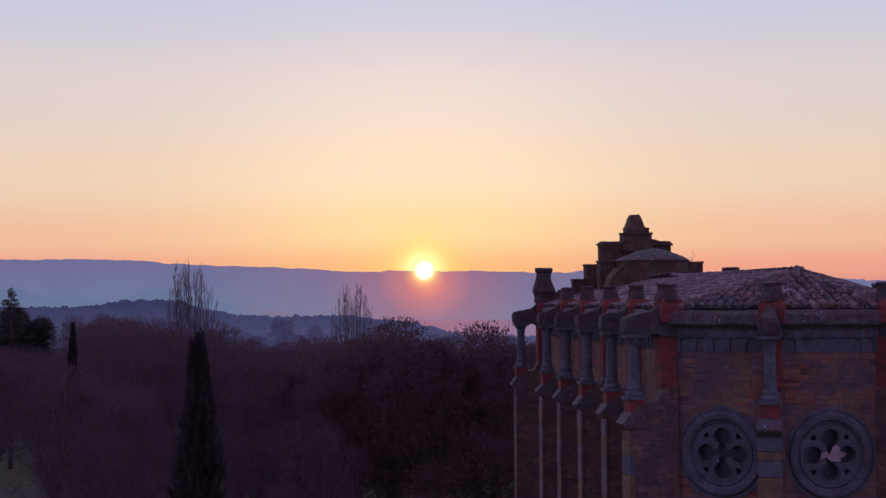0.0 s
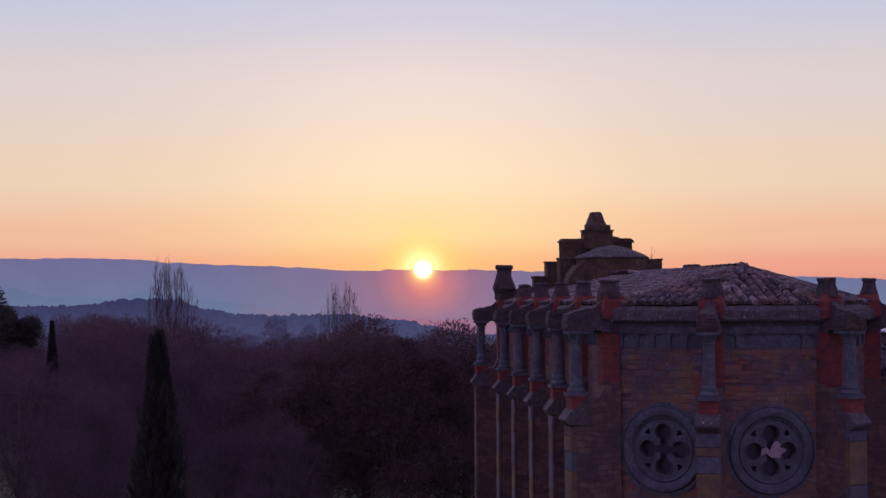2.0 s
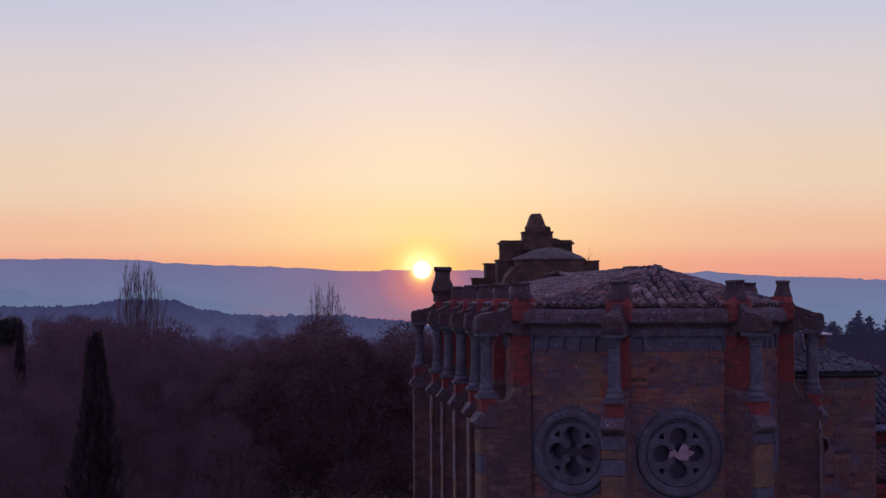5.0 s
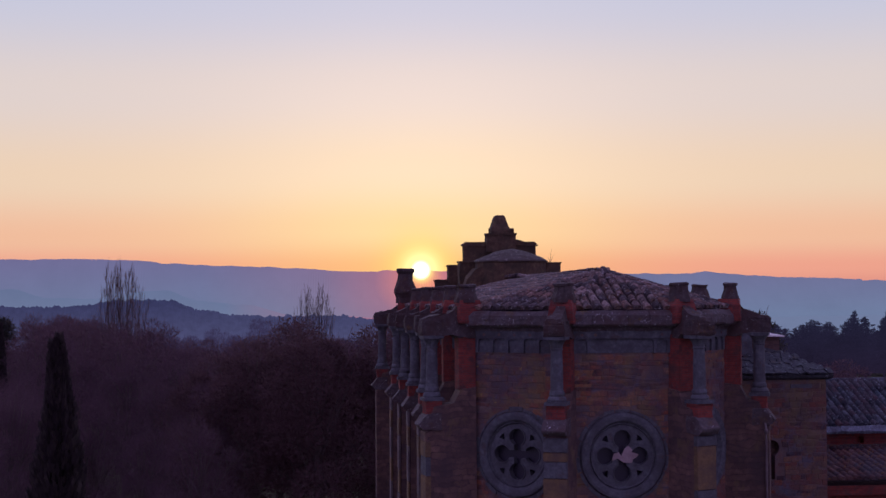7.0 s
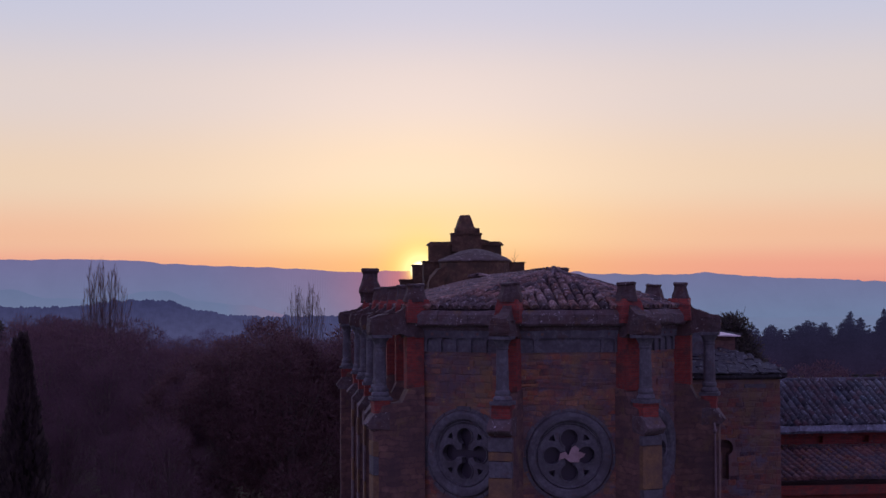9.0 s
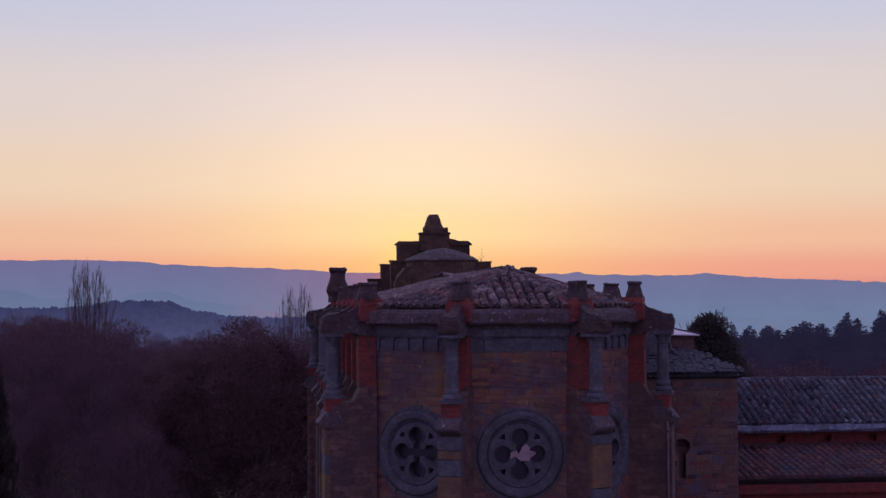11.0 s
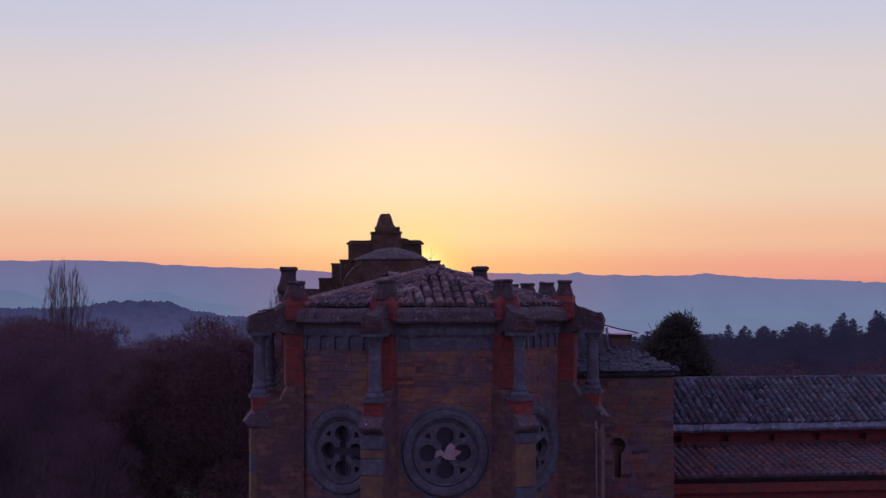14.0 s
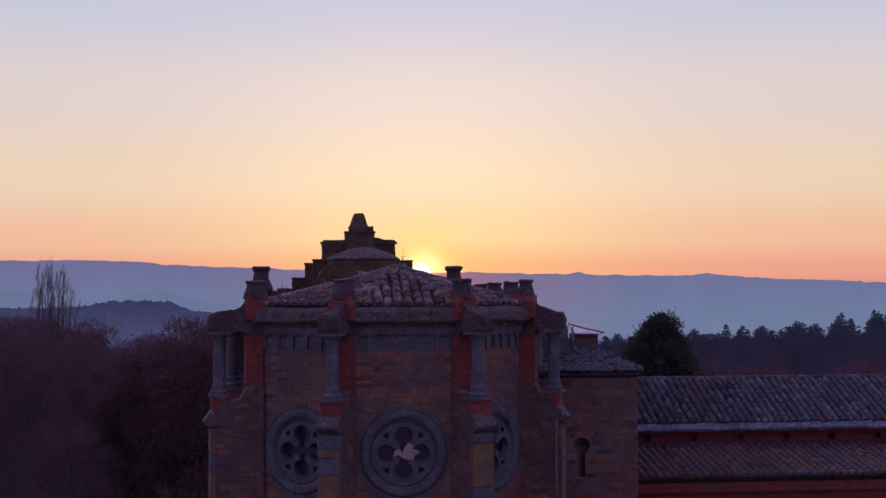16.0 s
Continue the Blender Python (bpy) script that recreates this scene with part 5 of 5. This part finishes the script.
def limb_tree(name, r, height, spread, mat, label, category, group, tufts, size, low=0.3, lobes=14, droop=0.35, limbs=3, peak=0.0):
    """A broad tree: tapered trunk, limbs and a ragged crown of many tufts. size: length and half width of a tuft, peak: how far it tapers to a tip."""
    root = thing(name, (0, 0, 0), label, category, group)
    bm = bmesh.new()
    lean = Vector((r.uniform(-0.3, 0.3), r.uniform(-0.3, 0.3), 0))
    tube(bm, [(0, 0, -0.3), lean * 0.3 + Vector((0, 0, height * 0.2)), lean + Vector((0, 0, height * 0.5)), lean * 1.3 + Vector((0, 0, height * 0.8))], [height * 0.026, height * 0.02, height * 0.013, height * 0.004], 7)
    part("trunk", bm, M_BARK, root, local=True)
    bm = bmesh.new()
    centres = []
    for k in range(lobes):
        a = 2.4 * k + r.uniform(-0.4, 0.4)
        t = (k + r.random()) / lobes
        z = height * (low + (0.9 - low) * t)
        rad = spread * (0.3 + 0.7 * math.sin(math.pi * min(0.95, 0.28 + 0.72 * t))) * r.uniform(0.35, 0.8)
        rad *= 1 - peak * t ** 1.5
        c = Vector((rad * math.cos(a), rad * math.sin(a), z))
        centres.append((c, spread * r.uniform(0.24, 0.44) * (1.1 - (0.4 + 0.25 * peak) * t)))
        s = lean + Vector((0, 0, z * r.uniform(0.45, 0.7)))
        mid = (s + c) / 2 + Vector((0, 0, -height * 0.02))
        tube(bm, [s, mid, c], [height * 0.008, height * 0.005, height * 0.0016], 4)
        for j in range(limbs):
            tip = c + Vector((r.gauss(0, 1), r.gauss(0, 1), 0.3 + abs(r.gauss(0, 1)))).normalized() * spread * r.uniform(0.25, 0.45)
            if tip.z > height:
                tip.z = height
            tube(bm, [mid, (mid + tip) / 2 + Vector((0, 0, 0.1)), tip], [height * 0.0035, height * 0.0025, height * 0.0009], 3)
    part("branchwork", bm, M_BARK, root, local=True, kind="stuff")
    verts, faces = [], []
    for k in range(tufts):
        c, rad = centres[k % lobes] if r.random() < 0.85 else centres[r.randrange(lobes)]
        d = Vector((r.gauss(0, 1), r.gauss(0, 1), r.gauss(0.15, 1))).normalized()
        q = rad * (r.uniform(0.1, 1.0) ** 0.5 + abs(r.gauss(0, 0.16)))
        p = c + Vector((d.x * q, d.y * q, d.z * q * 0.85))
        if p.z > height:
            p.z = height - r.uniform(0, 0.4)
        out = (d + Vector((r.gauss(0, 0.7), r.gauss(0, 0.7), r.gauss(droop, 0.5)))).normalized()
        blades(verts, faces, p, out, size[0] * r.uniform(0.5, 1.5), size[1] * r.uniform(0.6, 1.4), r)
    link_mesh("crown", from_lists("crown", verts, faces, mat), None, root, local=True)
    return root


def cypress_tree(r, height, radius, twin=False):
    root = thing("cypress", (0, 0, 0), "slender dark green cypress tree", "cypress", "cypresses")
    bm = bmesh.new()
    tube(bm, [(0, 0, -0.2), (0, 0, height * 0.5), (0, 0, height * 0.93)], [0.2, 0.12, 0.02], 8)
    part("trunk", bm, M_BARK, root, local=True)
    verts, faces = [], []
    for k in range(10000):
        side = twin and k % 8 == 0
        t = r.random() ** 0.8
        a = r.uniform(0, 2 * math.pi)
        lump = 1 + 0.16 * math.sin(5 * a + 9 * t) + 0.1 * math.sin(11 * a - 17 * t)
        rad = radius * min(1.0, 3.2 * t + 0.3, ((1 - t) * 1.25) ** 0.92) * lump * r.uniform(0.55, 1.0)
        p = Vector((rad * math.cos(a), rad * math.sin(a), 0.4 + t * (height - 0.7)))
        if side:
            # a second, slightly lower leader beside the main one
            p = Vector((p.x * 0.4 - 0.27, p.y * 0.4, p.z - 0.2))
        d = Vector((math.cos(a) * 0.35, math.sin(a) * 0.35, 1)).normalized()
        blades(verts, faces, p, d, r.uniform(0.25, 0.5), r.uniform(0.07, 0.14), r)
    link_mesh("crown", from_lists("crown", verts, faces, M_CYPRESS), None, root, local=True)
    return root


def poplar_tree(r, height, stems, stout=1.0):
    """stems: (sideways reach of its tip, share of the height)."""
    root = thing("poplar", (0, 0, 0), "tall bare poplar with upright winter branches", "poplar", "poplars")
    wood = bmesh.new()
    verts, faces = [], []

    def swept(d, a, tilt):
        side = Vector((math.cos(a), math.sin(a), 0))
        return (d * math.cos(tilt) + side * math.sin(tilt)).normalized()

    for reach, share in stems:
        tip = Vector((reach, r.uniform(-0.6, 0.6), height * share))
        base = Vector((reach * 0.28, r.uniform(-0.2, 0.2), -0.3))
        mid = base.lerp(tip, 0.45) + Vector((reach * 0.3, r.uniform(-0.4, 0.4), 0))
        bm = bmesh.new()
        tube(bm, [base, base * 0.36 + mid * 0.48 + tip * 0.16, base * 0.1225 + mid * 0.455 + tip * 0.4225, tip], [0.07 * stout, 0.045 * stout, 0.024 * stout, 0.007 * stout], 5)
        part("stem", bm, M_BARK, root, local=True)
        for k in range(20):
            t = 0.25 + 0.74 * (k + r.random()) / 20
            p = base * (1 - t) ** 2 + mid * 2 * t * (1 - t) + tip * t * t
            a = r.uniform(0, 2 * math.pi)
            length = height * r.uniform(0.06, 0.17) * (1.2 - 0.7 * t)
            d = swept(Vector((0, 0, 1)), a, radians(r.uniform(10, 30)))
            q = p + d * length * 0.5
            e = q + swept(Vector((0, 0, 1)), a, radians(r.uniform(2, 14))) * length * 0.5
            if e.z > height:
                continue
            tube(wood, [p, q, e], [0.014 * stout, 0.011 * stout, 0.006 * stout], 3)
            for j in range(10):
                u = r.uniform(0.15, 1.0)
                w = p * (1 - u) ** 2 + q * 2 * u * (1 - u) + e * u * u
                d2 = swept(Vector((0, 0, 1)), a + r.gauss(0, 1.3), radians(r.uniform(4, 26)))
                blades(verts, faces, w, d2, r.uniform(0.3, 0.8), 0.012 * stout, r)
    part("branchwork", wood, M_BARK, root, local=True, kind="stuff")
    link_mesh("crown", from_lists("crown", verts, faces, M_POPLAR), None, root, local=True)
    return root


def fir_tree(r, height, radius, name="fir", label="dark conifer with drooping layered branches", count=4200, blunt=0.25, leaf=1.0):
    root = thing(name, (0, 0, 0), label, "conifer", "conifers")
    bm = bmesh.new()
    tube(bm, [(0, 0, -0.3), (0, 0, height * 0.5), (0, 0, height * 0.97)], [height * 0.022, height * 0.013, 0.015], 7)
    part("trunk", bm, M_BARK, root, local=True)
    bm = bmesh.new()
    verts, faces = [], []
    arms = 100
    for k in range(arms):
        t = (k + r.random()) / arms
        a = k * 2.4 + r.uniform(-0.4, 0.4)
        reach = radius * (blunt * math.sqrt(1 - t) + (1 - blunt) * (1 - t)) * r.uniform(0.65, 1.08) * (0.5 + 0.5 * min(1, 6 * t))
        z = height * (0.12 + 0.86 * t)
        p = Vector((0, 0, z))
        e = Vector((reach * math.cos(a), reach * math.sin(a), z + reach * r.uniform(-0.22, 0.25)))
        tube(bm, [p, e], [0.045, 0.01], 4)
        fine = (0.6 + radius * 0.14) * leaf * (0.5 + 0.5 * (1 - t))
        for j in range(int(count / arms * (0.25 + 1.5 * reach / radius))):
            u = r.uniform(0.15, 1.05)
            w = p.lerp(e, u) + Vector((r.gauss(0, 0.13), r.gauss(0, 0.13), r.gauss(0, 0.1))) * (0.5 + radius * 0.25) * (1.25 - 0.85 * t)
            b = a + r.gauss(0, 0.7)
            d = Vector((math.cos(b), math.sin(b), r.uniform(-0.35, 0.5))).normalized()
            blades(verts, faces, w, d, r.uniform(0.25, 0.55) * fine, r.uniform(0.06, 0.13) * fine, r)
    part("branchwork", bm, M_BARK, root, local=True, kind="stuff")
    link_mesh("crown", from_lists("crown", verts, faces, M_FIR), None, root, local=True)
    return root


def put(ob, x, y, turn=0.0, size=1.0, sink=0.0):
    ob.matrix_basis = Matrix.Translation((x, y, land_z(x, y) - sink)) @ Matrix.Rotation(turn, 4, "Z") @ Matrix.Scale(size, 4)
    return ob


def put_copy(src, x, y, turn, size, tall=1.0):
    ob = copy_thing(src, Matrix.Identity(4))
    ob.matrix_basis = Matrix.Translation((x, y, land_z(x, y))) @ Matrix.Rotation(turn, 4, "Z") @ Matrix.Diagonal((size, size, size * tall, 1))
    return ob


tr = random.Random(21)
put(cypress_tree(tr, 11.5, 1.36, True), -17.05, 20.6)
put(cypress_tree(tr, 11.1, 0.66), -29.4, 77.0)


def plume(r, half, peaks, n):
    """Stems side by side across a crown of two peaks."""
    out = []
    for k in range(n):
        u = -1 + 2 * (k + 0.5) / n
        share = max(h - 0.3 * abs(u - c) ** 1.15 for c, h in peaks) * r.uniform(0.9, 1.0)
        out.append((half * u + r.uniform(-0.1, 0.1), share))
    out.extend((half * c + dx, h * f) for c, h in peaks for dx, f in ((-0.2, 0.99), (0.22, 0.975)))
    return out


put(poplar_tree(tr, 15.8, plume(tr, 1.9, ((-0.55, 0.985), (-0.2, 1.0), (0.34, 0.957)), 15), 1.4), -20.9, 82.5)
put(poplar_tree(tr, 15.1 - land_z(-3.2, 178), plume(tr, 3.0, ((-0.3, 0.975), (0.36, 1.0)), 20), 1.6), -3.2, 178)

oaks = [limb_tree("oak", tr, 11.4, 4.6, M_OAK, "broad russet-lit evergreen oak", "tree", "oaks by the church", 28000, (0.17, 0.045), 0.18, 18, 0.2) for k in range(2)]
put(oaks[0], -6.6, 39.2, 0.0, 1.035)
put(oaks[1], -2.6, 41.0, 1.0, 1.02)
for x, y, a, s in ((-10.2, 41.5, 2.0, 0.95), (2.0, 45.0, 3.0, 0.95), (-13.0, 47.0, 4.0, 0.85), (-7.5, 49.0, 5.0, 1.0)):
    put_copy(oaks[int(a) % 2], x, y, a, s)

pollard = thing("pollard_tree", (0, 0, 0), "small pollarded bare tree on the lawn", "tree")
bm = bmesh.new()
tube(bm, [(0, 0, -0.2), (0.05, 0, 0.8), (0, 0.05, 1.5)], [0.2, 0.17, 0.15], 8)
part("trunk", bm, M_BARK, pollard, local=True)
for ax, az, ln in ((-1.3, 1.2, 0.12), (-0.5, 1.9, 0.1), (0.5, 1.7, 0.1), (1.2, 1.5, 0.11)):
    bm = bmesh.new()
    tube(bm, [(0, 0, 1.35), (ax * 0.6, 0.1, 1.5 + az * 0.35), (ax, 0.1, 1.4 + az)], [ln, ln * 0.8, ln * 0.7], 7)
    part("limb", bm, M_BARK, pollard, local=True)
put(pollard, -28.3, 58.5)

BARE = ("tree", "leafless grove")
bares = [limb_tree("bare_tree", tr, 9.5, 3.3, M_RUSSET, "leafless tree with a haze of reddish twigs", *BARE, 9000, (0.36, 0.016), 0.2, 15, 0.5, 4) for k in range(4)]
mids = [limb_tree("bare_tree", tr, 9.5, 3.4, M_RUSSET, "distant leafless tree with a russet crown", *BARE, 4200, (0.32, 0.028), 0.2, 14, 0.4, 1) for k in range(4)]
spots = []
gr = random.Random(5)
for k in range(6000):
    y = gr.uniform(27, 175)
    d = y + 37
    x = gr.uniform(-16 - 0.28 * d, 7 + 0.02 * y)
    if y < 62 and (x > -12 or (x < -24 and y > 46)):
        continue
    if (x > -8 and y < 58) or (abs(x + 17.1) < 3.2 and y < 34):
        continue
    if abs(x + 31) < 5 and 56 < y < 74:
        continue
    if d < 98 and x < -14.1 - 0.14 * d:
        continue
    gap = 3.5 if y < 70 else 4.4
    if any((x - a) ** 2 + (y - b) ** 2 < gap * gap for a, b in spots):
        continue
    spots.append((x, y))
    if len(spots) >= 210:
        break
used = set()
for k, (x, y) in enumerate(spots):
    d = y + 37
    # crowns sink from the eye's level the nearer they stand
    drop = gr.uniform(35, 75) if d > 125 else (gr.uniform(55, 130) if d > 95 else gr.uniform(110, 230))
    if d > 105:
        drop = gr.uniform(16, 54) if x < -0.14 * d else gr.uniform(56, 92)
    if (x + 14) / d < -0.135 and d < 206:
        drop = gr.uniform(62, 110)
    top = 12.7 - drop / 2600 * d - land_z(x, y)
    kind = bares if d < 100 else mids
    src = kind[k % 4]
    s = max(0.62, top / 9.5)
    wide = s * gr.uniform(0.9, 1.15)
    if src.name not in used:
        used.add(src.name)
        ob = src
    else:
        ob = copy_thing(src, Matrix.Identity(4))
    ob.matrix_basis = Matrix.Translation((x, y, land_z(x, y))) @ Matrix.Rotation(gr.uniform(0, 6), 4, "Z") @ Matrix.Diagonal((wide, wide, s, 1))

# far scattered trees before the hill, haze painted into their colour
fr = random.Random(9)
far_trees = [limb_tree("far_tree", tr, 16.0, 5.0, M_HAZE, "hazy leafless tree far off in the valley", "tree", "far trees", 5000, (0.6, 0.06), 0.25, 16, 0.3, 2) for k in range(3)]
# wood and twigs alike take the painted, emissive haze colour
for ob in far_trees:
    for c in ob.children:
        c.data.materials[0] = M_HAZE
FAR_SPOTS = [(-12.5, 360, 8.9), (-37, 360, 4.8), (-34, 340, 4.2), (-30.5, 350, 4.6), (-25.5, 365, 5.6), (-21, 380, 4.2), (-18.5, 345, 4.6), (-3.6, 370, 6.2)]
for k in range(26):
    y = fr.uniform(300, 430)
    FAR_SPOTS.append((fr.uniform(-16 - 0.26 * (y + 37), 0.06 * y), y, fr.uniform(1.0, 4.6)))
for k, (x, y, top) in enumerate(FAR_SPOTS):
    size = (top - land_z(x, y)) / 16.0
    if k < 3:
        put(far_trees[k], x, y, fr.uniform(0, 6), size)
    else:
        put_copy(far_trees[k % 3], x, y, fr.uniform(0, 6), size)

# low russet thicket behind the wing
sr = random.Random(31)
for k in range(26):
    y = sr.uniform(52, 84)
    x = 20 + 36 * (k + sr.random()) / 26
    if abs(x - 19.6) < 2.5:
        continue
    top = 12.65 - sr.uniform(108, 126) / 2600 * (y + 37)
    size = top / 9.5
    put_copy(mids[k % 4], x, y, sr.uniform(0, 6), size * 1.15, 0.87)

cedar = limb_tree("cedar", tr, 12.3, 4.4, M_FIR, "dense dark conifer behind the wing", "conifer", "conifers", 52000, (0.26, 0.05), 0.12, 46, 0.2, 3, 0.55)
put(cedar, 19.75, 49.3)
put(fir_tree(tr, 17.0, 5.4, count=12000, leaf=0.9), -49.45, 166.0, 0.4, 1.08)
pine = limb_tree("pine", tr, 15.6, 4.3, M_FIR, "broad dark pine beside a pointed fir", "conifer", "conifers", 26000, (0.34, 0.07), 0.15, 26, 0.25)
put(pine, -49.6, 171.5, 0.0, 1.07)
put_copy(pine, -46.9, 172.0, 2.0, 0.97, 1.0)
put_copy(pine, -53.5, 169.0, 4.0, 1.0, 0.9)
put_copy(mids[1], -37.0, 150.0, 1.0, 1.5)
put_copy(mids[3], -38.6, 152.0, 2.5, 1.42)
spare = fir_tree(tr, 14.0, 6.0, "bare_conifer", "sparse reddish conifer with thin level branches", 3000, 0.6, 0.55)
for c in spare.children:
    if c.name.startswith("crown"):
        c.data.materials[0] = M_RUSSET
put(spare, -31.1, 150.0)
er = random.Random(13)
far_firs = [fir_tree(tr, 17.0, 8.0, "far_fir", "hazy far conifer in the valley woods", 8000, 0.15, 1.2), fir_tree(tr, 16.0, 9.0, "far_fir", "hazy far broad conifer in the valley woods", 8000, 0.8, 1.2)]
# trunks and needles get the same dim emission, painted for haze
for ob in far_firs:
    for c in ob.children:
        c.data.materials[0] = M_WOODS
# the tops of the wood rise and fall from west to east, single firs standing out of it
WOOD = [(75, 1.4), (118, 1.6), (131, 2.6), (137, 2.2), (141, 3.4), (148, 2.8), (155, 1.8), (165, 4.2), (171, 3.0), (174, 1.6), (179, 5.0), (184, 4.6), (188, 2.0), (192, 6.6), (198, 8.2), (210, 8.6), (260, 8.0), (275, 8.0)]
PROUD = [(141.2, 4.9, 0), (131.5, 3.2, 1), (148.6, 4.3, 0), (165.0, 5.5, 1), (168.0, 5.0, 1), (171.8, 4.2, 0), (179.0, 7.5, 0), (184.2, 6.2, 1), (193.6, 9.4, 0), (198.0, 10.2, 1), (203.0, 10.0, 0)]


def wood_top(x):
    for (x0, z0), (x1, z1) in zip(WOOD, WOOD[1:]):
        if x <= x1:
            return z0 + (z1 - z0) * (x - x0) / (x1 - x0)
    return WOOD[-1][1]


for k in range(130):
    if k < len(PROUD):
        x, top, sort = PROUD[k]
        y = 425 + 3 * (k % 3)
    else:
        x = 75 + 190 * (k - len(PROUD) + er.random()) / 119
        y = er.uniform(432, 480)
        top, sort = wood_top(x) - er.uniform(0.0, 2.6), (k % 5) % 2
    size = (top - land_z(x, y)) / (17.0, 16.0)[sort]
    spot = Matrix.Translation((x, y, land_z(x, y))) @ Matrix.Rotation(er.uniform(0, 6), 4, "Z") @ Matrix.Diagonal((0.92, 0.92, size, 1))
    ob = far_firs[k] if k < 2 else copy_thing(far_firs[sort], Matrix.Identity(4))
    ob.matrix_basis = spot
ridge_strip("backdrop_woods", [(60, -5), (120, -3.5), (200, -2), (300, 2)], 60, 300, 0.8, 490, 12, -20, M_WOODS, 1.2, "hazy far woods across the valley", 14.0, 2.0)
